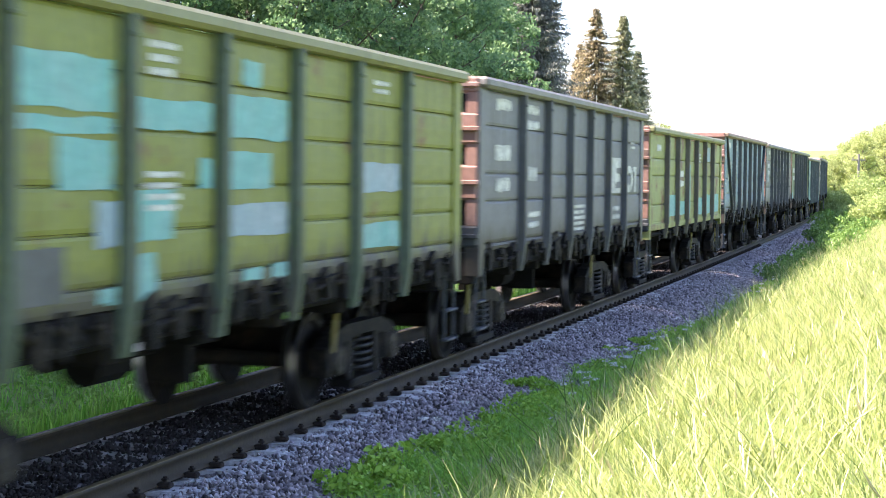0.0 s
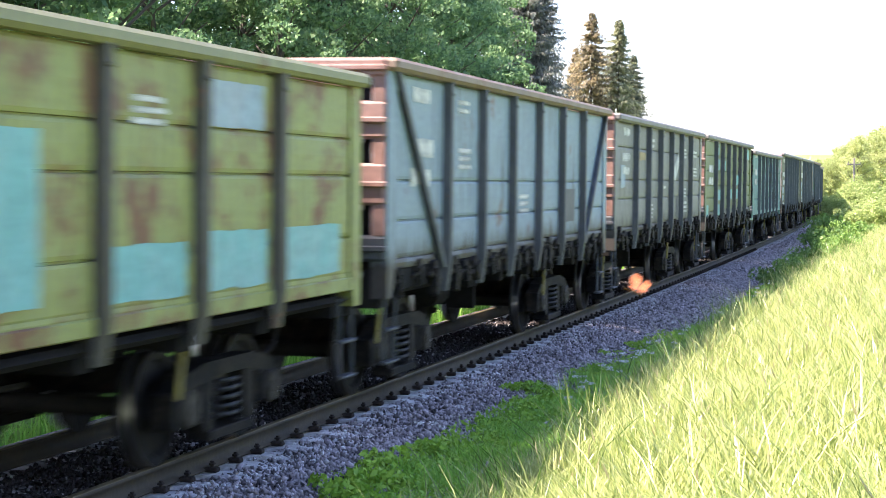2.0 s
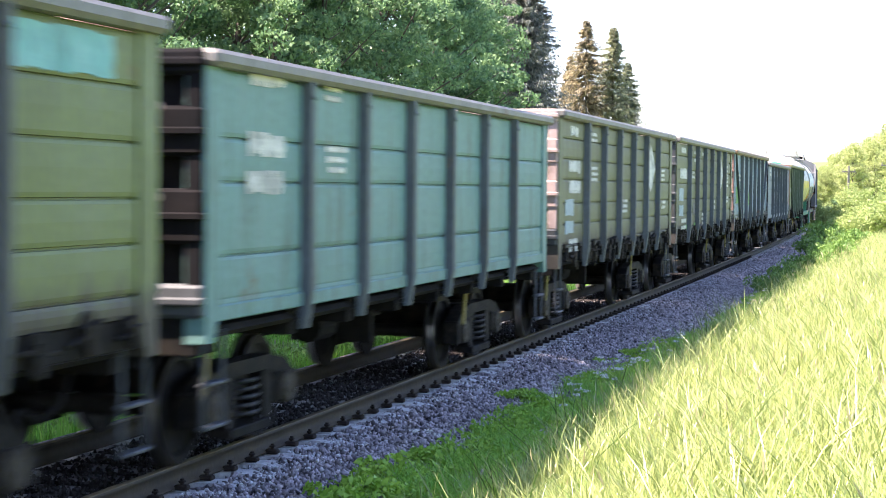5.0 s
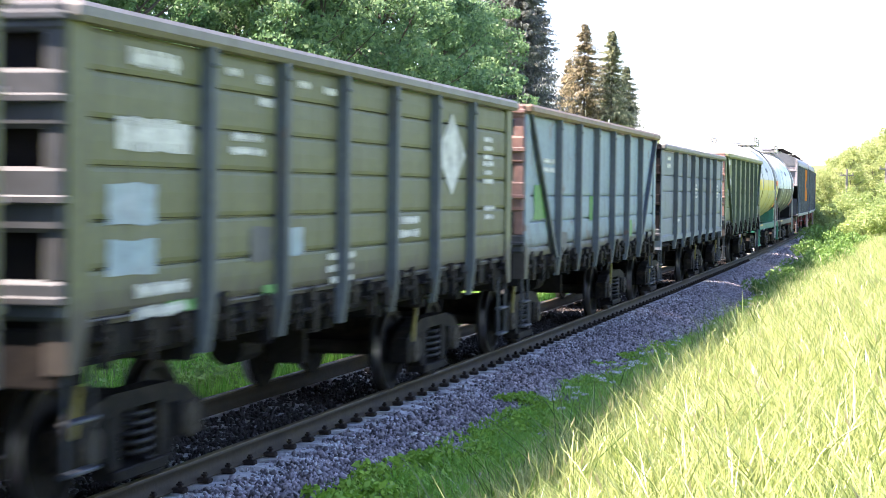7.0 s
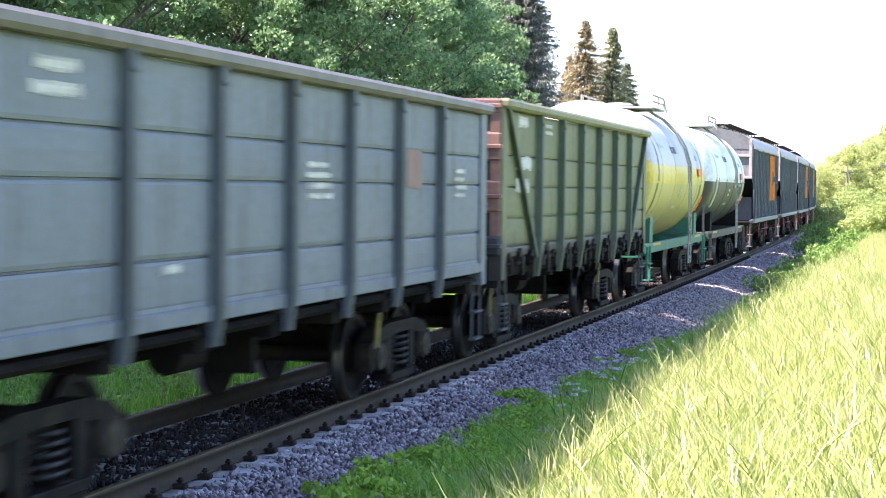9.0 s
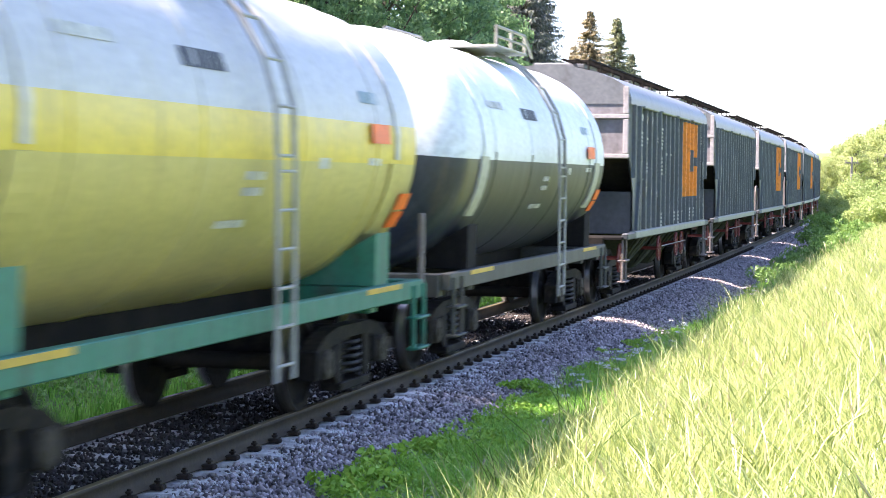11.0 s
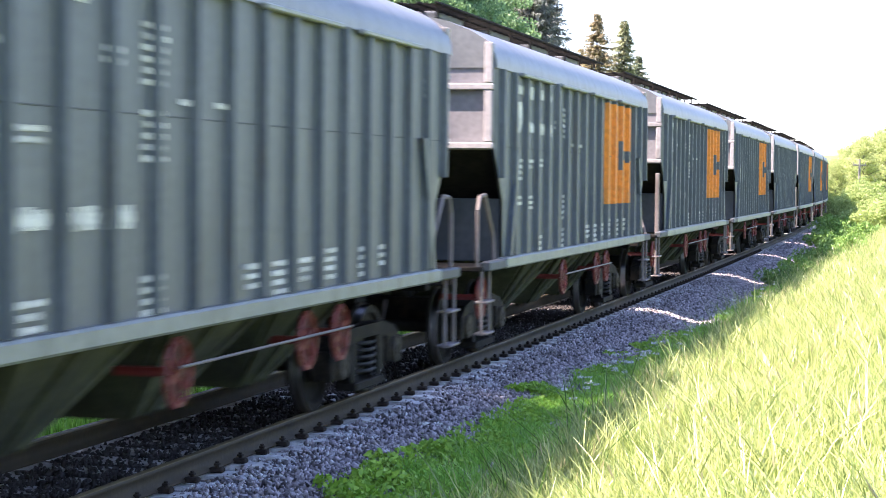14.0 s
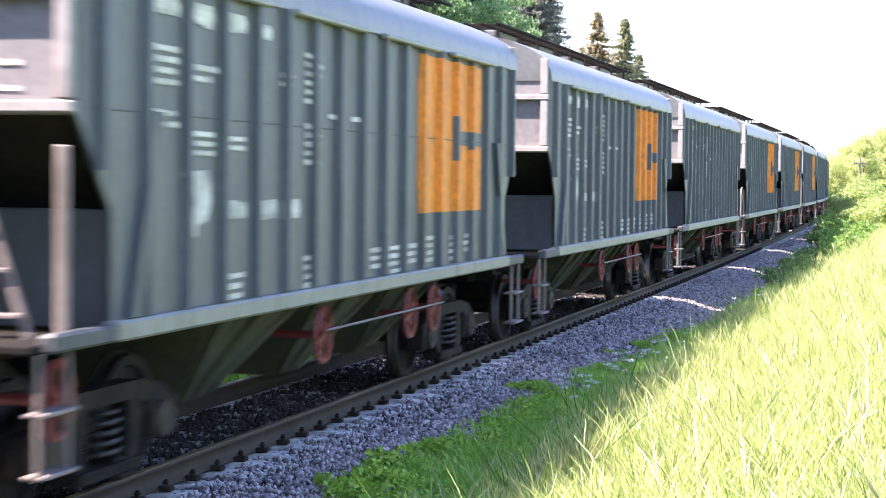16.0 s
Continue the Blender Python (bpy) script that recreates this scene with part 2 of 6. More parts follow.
def ground_mat():
    m, ns, ls, b = nodes_of("earth_and_turf")
    tc = add(ns, ls, "ShaderNodeTexCoord")
    a = add(ns, ls, "ShaderNodeTexNoise", Vector=tc.outputs["Object"], Scale=0.35, Detail=6.0)
    f = add(ns, ls, "ShaderNodeTexNoise", Vector=tc.outputs["Object"], Scale=7.0, Detail=5.0)
    c = mixed(ns, ls, ramp(ns, ls, a.outputs[0], 0.4, 0.62), (0.09, 0.16, 0.03), (0.16, 0.24, 0.05))
    c = mixed(ns, ls, ramp(ns, ls, f.outputs[0], 0.5, 0.75), c, (0.10, 0.085, 0.04))
    ls.new(c, b.inputs["Base Color"])
    b.inputs["Roughness"].default_value = 0.95
    bp = add(ns, ls, "ShaderNodeBump", Strength=0.8, Distance=0.1, Height=f.outputs[0])
    ls.new(bp.outputs[0], b.inputs["Normal"])
    return m


def ballast_mat():
    m, ns, ls, b = nodes_of("ballast_bed")
    tc = add(ns, ls, "ShaderNodeTexCoord")
    v = add(ns, ls, "ShaderNodeTexVoronoi", Vector=tc.outputs["Object"], Scale=17.0)
    a = add(ns, ls, "ShaderNodeTexNoise", Vector=tc.outputs["Object"], Scale=0.8, Detail=6.0)
    sep = add(ns, ls, "ShaderNodeSeparateColor", Color=v.outputs["Color"])
    c = mixed(ns, ls, sep.outputs[0], (0.05, 0.043, 0.046), (0.26, 0.215, 0.225))
    c = mixed(ns, ls, ramp(ns, ls, a.outputs[0], 0.5, 0.7), c, (0.13, 0.11, 0.10))
    ls.new(c, b.inputs["Base Color"])
    b.inputs["Roughness"].default_value = 0.92
    bp = add(ns, ls, "ShaderNodeBump", Strength=1.0, Distance=0.03, Height=v.outputs["Distance"])
    bp.invert = True
    ls.new(bp.outputs[0], b.inputs["Normal"])
    return m


M["ground"], M["ballast"] = ground_mat(), ballast_mat()
# near-black ground for the strip between the rails
M["blackish"] = surface("dark_track_bed", (0.016, 0.014, 0.012), (0.035, 0.028, 0.022), 25, 2, 0.9, per_object=False, spec=0.12)


# ---- mesh helpers ----
class Shape:
    """Vertices and faces gathered for one mesh."""

    def __init__(self):
        self.v, self.f, self.m = [], [], []

    def put(self, verts, faces, mat=0):
        o = len(self.v)
        self.v += [tuple(p) for p in verts]
        self.f += [tuple(i + o for i in q) for q in faces]
        self.m += [mat] * len(faces)
        return self

    def box(self, x0, x1, y0, y1, z0, z1, c=0.012, mat=0):
        """A box with chamfered edges."""
        c = min(c, 0.3 * min(x1 - x0, y1 - y0, z1 - z0))
        lo, hi = (x0, y0, z0), (x1, y1, z1)
        vs, idx = [], {}
        for corner in range(8):
            e = [(corner >> k) & 1 for k in range(3)]
            for ax in range(3):
                p = [(hi[k] if e[k] else lo[k]) if k == ax else ((hi[k] - c) if e[k] else (lo[k] + c)) for k in range(3)]
                idx[corner, ax] = len(vs)
                vs.append(p)
        fs = []
        for ax in range(3):
            b, d = [k for k in range(3) if k != ax]
            for s in (0, 1):
                quad = []
                for eb, ed in ((0, 0), (1, 0), (1, 1), (0, 1)):
                    quad.append(idx[(s << ax) | (eb << b) | (ed << d), ax])
                fs.append(quad)
            for eb in (0, 1):
                for ed in (0, 1):
                    c0 = (eb << b) | (ed << d)
                    c1 = c0 | (1 << ax)
                    fs.append([idx[c0, b], idx[c1, b], idx[c1, d], idx[c0, d]])
        for corner in range(8):
            fs.append([idx[corner, 0], idx[corner, 1], idx[corner, 2]])
        return self.put(vs, fs, mat)

    def rod(self, a, b, r, n=8, r2=None, mat=0):
        a, b = Vector(a), Vector(b)
        q = (b - a).to_track_quat("Z", "Y")
        r2 = r if r2 is None else r2
        vs = [a + q @ Vector((r * math.cos(2 * math.pi * k / n), r * math.sin(2 * math.pi * k / n), 0)) for k in range(n)]
        vs += [b + q @ Vector((r2 * math.cos(2 * math.pi * k / n), r2 * math.sin(2 * math.pi * k / n), 0)) for k in range(n)]
        fs = [(k, (k + 1) % n, n + (k + 1) % n, n + k) for k in range(n)] + [tuple(range(n))[::-1], tuple(range(n, 2 * n))]
        return self.put(vs, fs, mat)

    def prism(self, poly, axis, lo, hi, mat=0):
        """A closed polygon of the two other axes, drawn out along one."""
        def at(p, w):
            q = [0, 0, 0]
            o = [k for k in range(3) if k != axis]
            q[o[0]], q[o[1]], q[axis] = p[0], p[1], w
            return q
        n = len(poly)
        vs = [at(p, lo) for p in poly] + [at(p, hi) for p in poly]
        fs = [(k, (k + 1) % n, n + (k + 1) % n, n + k) for k in range(n)] + [tuple(range(n))[::-1], tuple(range(n, 2 * n))]
        return self.put(vs, fs, mat)

    def turn(self, profile, axis=0, n=24, mat=0, mats=None):
        """A profile of (along, radius) turned about an axis through 0."""
        vs, fs = [], []
        ms = []
        for a, r in profile:
            for k in range(n):
                t = 2 * math.pi * k / n
                p = [r * math.cos(t), r * math.sin(t)]
                p.insert(axis, a)
                vs.append(p)
        for i in range(len(profile) - 1):
            for k in range(n):
                fs.append((i * n + k, i * n + (k + 1) % n, (i + 1) * n + (k + 1) % n, (i + 1) * n + k))
        o = len(self.m)
        self.put(vs, fs, mat)
        if mats:
            for i, q in enumerate(fs):
                self.m[o + i] = mats(np.mean([vs[j] for j in q], axis=0))
        return self

    def mesh(self, name, mats, smooth=False):
        me = bpy.data.meshes.new(name)
        me.from_pydata(self.v, [], self.f)
        for m in mats:
            me.materials.append(m)
        if len(mats) > 1:
            me.polygons.foreach_set("material_index", self.m)
        bm = bmesh.new()
        bm.from_mesh(me)
        bmesh.ops.recalc_face_normals(bm, faces=bm.faces)
        bm.to_mesh(me)
        bm.free()
        if smooth:
            me.polygons.foreach_set("use_smooth", [True] * len(me.polygons))
        me.update()
        return me


def part(name, data, material, parent, label="", at=None, smooth=False):
    """One mesh object under a thing or a part; data is a Shape or a shared mesh."""
    if isinstance(data, Shape):
        data = data.mesh(name, [material] if not isinstance(material, (list, tuple)) else material, smooth)
    ob = new(name, data)
    ob.parent = parent
    if at is not None:
        ob.location = at
    return tagged(ob, label)


def soup(name, verts, faces, mats, index=None, smooth=False):
    """A large mesh from arrays; faces all with the same number of corners."""
    me = bpy.data.meshes.new(name)
    n, k = faces.shape
    me.vertices.add(len(verts))
    me.vertices.foreach_set("co", np.asarray(verts, dtype=np.float32).ravel())
    me.loops.add(n * k)
    me.loops.foreach_set("vertex_index", faces.astype(np.int32).ravel())
    me.polygons.add(n)
    me.polygons.foreach_set("loop_start", np.arange(0, n * k, k, dtype=np.int32))
    for m in mats:
        me.materials.append(m)
    if index is not None:
        me.polygons.foreach_set("material_index", np.asarray(index, dtype=np.int32))
    if smooth:
        me.polygons.foreach_set("use_smooth", np.ones(n, dtype=bool))
    me.update(calc_edges=True)
    return me


# ---- the line of the track ----
STEP = 0.5
B0, B1, BK = 55.0, 130.0, 2.2e-5      # where the line bends away, and how sharply
S = np.arange(-60, 420, STEP)
bend = np.clip(S, B0, B1) - B0
TH = 0.2571 - 0.0002 * np.clip(S, -30, 420) - 0.5 * BK * bend ** 2 - np.clip(S - B1, 0, 260) * BK * (B1 - B0)
TX = np.concatenate([[0], np.cumsum(np.sin(TH) * STEP)[:-1]])
TY = np.concatenate([[0], np.cumsum(np.cos(TH) * STEP)[:-1]])
_o = int(60 / STEP)
TX, TY = TX - TX[_o] - 1.2077, TY - TY[_o] + 21.8655


def line(s):
    """Place and heading of the track's centre line at s metres, straight on past its ends."""
    s = np.asarray(s, dtype=float)
    over = np.where(s < S[0], s - S[0], np.where(s > S[-1], s - S[-1], 0.0))
    th = np.interp(s, S, TH)
    return np.interp(s, S, TX) + over * np.sin(th), np.interp(s, S, TY) + over * np.cos(th), th


def beside(s, u):
    x, y, th = line(s)
    return x + np.cos(th) * u, y - np.sin(th) * u


LIE_U = [-450, -120, -60, -25, -12, -6, -4, -2.9, -2.3, -1.75, -1.35, 0, 1.35, 1.75, 2.35, 3.0, 3.9, 5.0, 6.7, 9, 14, 30, 70, 150, 400, 2500]
LIE_Z = [6, 4, 2, 0.3, -0.3, -0.75, -0.95, -0.8, -0.5, -0.27, -0.24, -0.24, -0.24, -0.27, -0.46, -0.44, -0.22, 0.15, 0.7, 1.15, 1.8, 3.5, 6.5, 11, 18, 20]


def lie(s, u):
    """Height of the ground."""
    z = np.interp(u, LIE_U, LIE_Z)
    rough_part = np.clip((np.abs(u) - 2.2) / 1.5, 0, 1)
    return z + rough_part * (0.07 * np.sin(0.9 * s + 1.3 * u) * np.sin(0.37 * s - 0.8 * u + 1) + 0.04 * np.sin(2.3 * s + 0.7 * u))


# ---- ground ----
def build_ground():
    us = np.array([-450, -250, -120, -80, -60, -40, -25, -17, -12, -9, -7.5, -6, -5, -4, -3.4, -2.9, -2.3, -1.75, -1.35, -0.7, 0, 0.7, 1.35, 1.75, 2.05, 2.35, 2.7, 3.0, 3.4, 3.9, 4.4, 5.0, 5.8, 6.7, 7.8, 9, 11, 14, 20, 30, 45, 70, 100, 150, 250, 400, 800, 1500, 2500])
    ss = np.concatenate([[-900, -400, -200, -120, -80], np.arange(-60, 130, 0.8), np.arange(130, 420, 6.0), [450, 520, 650, 900, 1400, 2400]])
    sg, ug = np.meshgrid(ss, us, indexing="ij")
    x, y = beside(sg, ug)
    v = np.stack([x, y, lie(sg, ug)], -1).reshape(-1, 3)
    n = len(us)
    i, j = np.meshgrid(np.arange(len(ss) - 1), np.arange(n - 1), indexing="ij")
    a = (i * n + j).ravel()
    f = np.stack([a, a + 1, a + n + 1, a + n], -1)
    um = 0.5 * (us[:-1] + us[1:])[j.ravel()]
    me = soup("ground", v, f[:, ::-1], [M["ground"], M["ballast"], M["blackish"]], np.where(np.abs(um) < 0.75, 2, ((um > -1.7) & (um < 2.4)).astype(int)), True)
    ob = new("ground", me)
    tagged(ob, "green grassy verge and purple-grey ballast bed beside the track", "ground", kind="structure")


build_ground()


def build_track():
    track = tagged(new("railway_track"), "rusty steel rails on dusty concrete sleepers in ballast", "railway track", kind="structure")
    prof = [(-0.066, -0.18), (0.066, -0.18), (0.066, -0.165), (0.014, -0.145), (0.012, -0.05), (0.036, -0.036), (0.036, -0.006), (0.028, 0.0), (-0.028, 0.0), (-0.036, -0.006), (-0.036, -0.036), (-0.012, -0.05), (-0.014, -0.145), (-0.066, -0.165)]
    ss = np.concatenate([np.arange(-40, 120, 1.0), np.arange(120, 360, 4.0)])
    k = len(prof)
    for side_u in (0.797, -0.797):
        vs = []
        for du, z in prof:
            x, y = beside(ss, side_u + du)
            vs.append(np.stack([x, y, np.full_like(x, z)], -1))
        v = np.stack(vs, 1).reshape(-1, 3)
        i, j = np.meshgrid(np.arange(len(ss) - 1), np.arange(k), indexing="ij")
        a, b = (i * k + j).ravel(), (i * k + (j + 1) % k).ravel()
        f = np.stack([a, b, b + k, a + k], -1)
        me = soup("rail", v, f, [M["rail_side"], M["rail_top"]], np.isin(j.ravel(), (6, 7, 8)).astype(int))
        part("rail", me, None, track, "worn steel rail with rusty sides")
    sl = Shape()
    sl.prism([(-1.35, -0.42), (1.35, -0.42), (1.35, -0.222), (1.05, -0.178), (0.5, -0.20), (-0.5, -0.20), (-1.05, -0.178), (-1.35, -0.222)], 1, -0.13, 0.13)
    sm = sl.mesh("sleeper", [M["sleeper"]])
    cl = Shape().box(0.05, 0.17, -0.045, 0.045, -0.19, -0.145).rod((0.11, 0, -0.15), (0.11, 0, -0.095), 0.018, 6).box(0.085, 0.135, -0.025, 0.025, -0.13, -0.11)
    cm = cl.mesh("rail_clip", [M["clip"]])
    for n in range(240):
        s = -22 + 0.545 * n
        x, y, th = line(s)
        ob = part("sleeper", sm, None, track)
        ob.matrix_basis = pose(float(x), float(y), -0.035 + random.uniform(-0.012, 0.008) + 0.02, 0, 0, -math.degrees(th) + random.uniform(-0.6, 0.6))
        if n < 130:
            for u0, flip in ((0.797, 0), (-0.797, 180)):
                if n > 90 and flip:
                    continue
                cx, cy = beside(s, u0)
                c = part("rail_clip", cm, None, track)
                c.matrix_basis = pose(float(cx), float(cy), 0, 0, 0, -math.degrees(th) + flip)


build_track()


# ---- wagons: shared parts ----
def make_bogie_meshes():
    d = {}
    fr = Shape()
    # cast side frame: arch over the spring nest with an axle jaw at each end
    top = [(-1.17, 0.50), (-1.17, 0.62), (-0.95, 0.74), (-0.55, 0.81), (0.55, 0.81), (0.95, 0.74), (1.17, 0.62), (1.17, 0.50), (0.9, 0.58), (0.45, 0.68), (-0.45, 0.68), (-0.9, 0.58)]
    fr.prism(top, 0, -0.09, 0.09)
    for sg in (-1, 1):
        fr.prism([(sg * 0.36, 0.2), (sg * 0.36, 0.70), (sg * 0.52, 0.72), (sg * 0.60, 0.55), (sg * 0.58, 0.32), (sg * 0.46, 0.2)], 0, -0.08, 0.08)
        fr.prism([(sg * 0.55, 0.30), (sg * 0.56, 0.42), (sg * 1.0, 0.56), (sg * 1.05, 0.44)], 0, -0.05, 0.05)
        fr.box(-0.10, 0.10, sg * 1.17 - 0.06, sg * 1.17 + 0.06, 0.33, 0.62)
        fr.box(-0.10, 0.10, sg * 0.72 - 0.05, sg * 0.72 + 0.05, 0.36, 0.64)
    fr.box(-0.12, 0.12, -0.50, 0.50, 0.16, 0.25)
    d["side_frame"] = fr.mesh("side_frame", [M["bogie"]])
    d["axle_box"] = Shape().turn([(-0.02, 0.0), (-0.02, 0.15), (0.10, 0.15), (0.12, 0.13), (0.12, 0.06), (0.135, 0.05), (0.135, 0.0)], 0, 14).mesh("axle_box", [M["axlebox"]])
    sp = Shape()
    for y0 in (0.06,):
        turns, seg, tube = 5, 12, 5
        vs, fs = [], []
        for i in range(turns * seg + 1):
            a = 2 * math.pi * i / seg
            for k in range(tube):
                b = 2 * math.pi * k / tube
                r = 0.12 + 0.024 * math.cos(b)
                vs.append((r * math.cos(a), y0 + r * math.sin(a), 0.27 + 0.36 * i / (turns * seg) + 0.022 * math.sin(b)))
        for i in range(turns * seg):
            for k in range(tube):
                fs.append((i * tube + k, i * tube + (k + 1) % tube, (i + 1) * tube + (k + 1) % tube, (i + 1) * tube + k))
        sp.put(vs, fs)
    d["spring"] = sp.mesh("spring", [M["spring"]], True)
    ws = Shape()
    for sg in (-1, 1):
        ws.turn([(sg * 0.72, 0.05), (sg * 0.715, 0.19), (sg * 0.745, 0.36), (sg * 0.725, 0.40), (sg * 0.715, 0.505), (sg * 0.742, 0.505), (sg * 0.755, 0.478), (sg * 0.845, 0.472), (sg * 0.85, 0.40), (sg * 0.80, 0.37), (sg * 0.78, 0.19), (sg * 0.84, 0.16), (sg * 0.86, 0.09), (sg * 0.86, 0.05)], 0, 28,
                mats=lambda p: 1 if 0.465 < math.hypot(p[1], p[2]) < 0.478 else 0)
    ws.rod((-1.02, 0, 0), (1.02, 0, 0), 0.085, 10)
    d["wheelset"] = ws.mesh("wheelset", [M["wheel"], M["tread"]])
    bl = Shape().box(-1.0, 1.0, -0.22, 0.22, 0.48, 0.78).rod((0, 0, 0.78), (0, 0, 0.95), 0.16, 12)
    for sg in (-1, 1):
        bl.box(-0.95, 0.95, sg * 0.72 - 0.05, sg * 0.72 + 0.05, 0.38, 0.50)
        bl.box(sg * 0.80 - 0.06, sg * 0.80 + 0.06, -0.62, -0.50, 0.3, 0.6)
        bl.box(sg * 0.80 - 0.06, sg * 0.80 + 0.06, 0.50, 0.62, 0.3, 0.6)
    d["bolster"] = bl.mesh("bolster", [M["bogie"]])
    return d


BOG = make_bogie_meshes()
HALF_WHEELBASE = 0.925


def add_bogie(wagon, y, wheels):
    b = part("bogie", BOG["bolster"], None, wagon, "black cast-steel two-axle bogie", at=(0, y, 0))
    for sg in (-1, 1):
        part("side_frame", BOG["side_frame"], None, b, at=(sg * 1.02, 0, 0))
        part("spring", BOG["spring"], None, b, "steel coil springs", at=(sg * 1.02, 0, 0))
        for w in (-1, 1):
            ob = part("axle_box", BOG["axle_box"], None, b, at=(sg * 1.04, w * HALF_WHEELBASE, 0.475))
            if sg < 0:
                ob.rotation_euler = (0, 0, math.pi)
    for w in (-1, 1):
        ob = part("wheelset", BOG["wheelset"], None, b, "steel wheelset with shiny treads", at=(0, w * HALF_WHEELBASE, 0.475))
        wheels.append(ob)


def add_coupler(wagon, y, sg, mat):
    c = Shape().box(-0.10, 0.10, min(y, y + sg * 0.75), max(y, y + sg * 0.75), 0.93, 1.15)
    c.prism([(-0.24, y + sg * 0.55), (0.20, y + sg * 0.55), (0.22, y + sg * 0.92), (-0.02, y + sg * 0.92), (-0.08, y + sg * 0.78), (-0.24, y + sg * 0.94)], 2, 0.86, 1.22)
    part("coupler", c, M["under"], wagon, "dark automatic coupler")
    hose = Shape()
    pts = [(0.35, y + sg * 0.1, 0.85), (0.36, y + sg * 0.3, 0.62), (0.32, y + sg * 0.55, 0.52), (0.25, y + sg * 0.75, 0.62)]
    for a, b in zip(pts, pts[1:]):
        hose.rod(a, b, 0.03, 6)
    part("brake_hose", hose, M["under"], wagon, "black rubber brake hose")


def quad_plate(y0, y1, z0, z1, x0=0.0, x1=0.004):
    return Shape().box(x0, x1, y0, y1, z0, z1, 0.001)


def ragged(y0, y1, z0, z1, x, rng, thick=0.004):
    """A hand-painted patch with an uneven outline."""
    pts = []
    n = 5
    for k in range(n):
        pts.append((y0 + (y1 - y0) * k / n, z1 + rng.uniform(-0.014, 0.014)))
    for k in range(n):
        pts.append((y1 + rng.uniform(-0.016, 0.016), z1 + (z0 - z1) * k / n))
    for k in range(n):
        pts.append((y1 + (y0 - y1) * k / n, z0 + rng.uniform(-0.016, 0.016)))
    for k in range(n):
        pts.append((y0 + rng.uniform(-0.016, 0.016), z0 + (z1 - z0) * k / n))
    return Shape().prism(pts, 0, x, x + thick)


def text_bars(wagon, x, y, z, w, h, rows=1, mat="white_mark", seed=0):
    """Unreadable stencilled writing: one uneven bar a line."""
    rng = random.Random(seed)
    for r in range(rows):
        zz = z - r * h * 1.55
        up, down = [], []
        yy = y - w / 2 + rng.uniform(0, 0.1) * w
        end = y + w / 2 - rng.uniform(0, 0.15) * w
        while yy < end:
            ln = rng.uniform(0.4, 0.9) * h + 0.01
            t, b = h * rng.choice((0.40, 0.46, 0.5)), h * rng.choice((0.38, 0.46, 0.5))
            up += [(yy, zz + t), (yy + ln, zz + t)]
            down += [(yy, zz - b), (yy + ln, zz - b)]
            yy += ln + 0.004
            g = min(0.25 * h, 0.03)
            up += [(yy, zz + h * 0.22), (yy + g, zz + h * 0.22)]
            down += [(yy, zz - h * 0.22), (yy + g, zz - h * 0.22)]
            yy += g + 0.004
        part("stencil_marking", Shape().prism(up + down[::-1], 0, x, x + 0.004), M[mat], wagon, "worn white stencilled marking")


# ---- gondola ----
GL, GW = 6.50, 1.53           # half length of the body, half width of the side sheet
RIBS = [(-2.5 + k) * 1.68 for k in range(6)]
_mesh_cache = {}


def wall_panel_mesh(w, seams, z0, z1, mat):
    """A side sheet of plates, slightly bulged, with a narrow groove at each seam."""
    key = ("panel", round(w, 3), seams, z0, z1, mat)
    if key not in _mesh_cache:
        levels = [z0] + sorted(seams) + [z1]
        prof = [(-0.05, z0)]
        for a, b in zip(levels, levels[1:]):
            prof += [(0.002, a + 0.003), (0.010, a + 0.035), (0.014, (a + b) / 2), (0.010, b - 0.045), (0.003, b - 0.021), (-0.028, b - 0.019), (-0.028, b - 0.003)]
        prof.append((-0.05, z1))
        sh = Shape().prism(prof, 1, -w / 2, w / 2)
        _mesh_cache[key] = sh.mesh("panel", [M[mat]])
    return _mesh_cache[key]


def rib_mesh(z0, z1, mat, w=0.15, d=0.10):
    key = ("rib", z0, z1, mat, w)
    if key not in _mesh_cache:
        sh = Shape()
        # hat section that narrows towards the foot
        for (za, da), (zb, db) in (((z0, d * 0.55), (z0 + 0.32, d)), ((z0 + 0.32, d), (z1, d))):
            vs = [(0, -w / 2, za), (da, -w * 0.36, za), (da, w * 0.36, za), (0, w / 2, za), (0, -w / 2, zb), (db, -w * 0.36, zb), (db, w * 0.36, zb), (0, w / 2, zb)]
            sh.put(vs, [(0, 1, 5, 4), (1, 2, 6, 5), (2, 3, 7, 6), (3, 2, 1, 0), (4, 5, 6, 7), (3, 0, 4, 7)])
        sh.box(-0.005, d + 0.015, -w * 0.30, w * 0.30, z1 - 0.16, z1 - 0.12)
        _mesh_cache[key] = sh.mesh("rib", [M[mat]])
    return _mesh_cache[key]


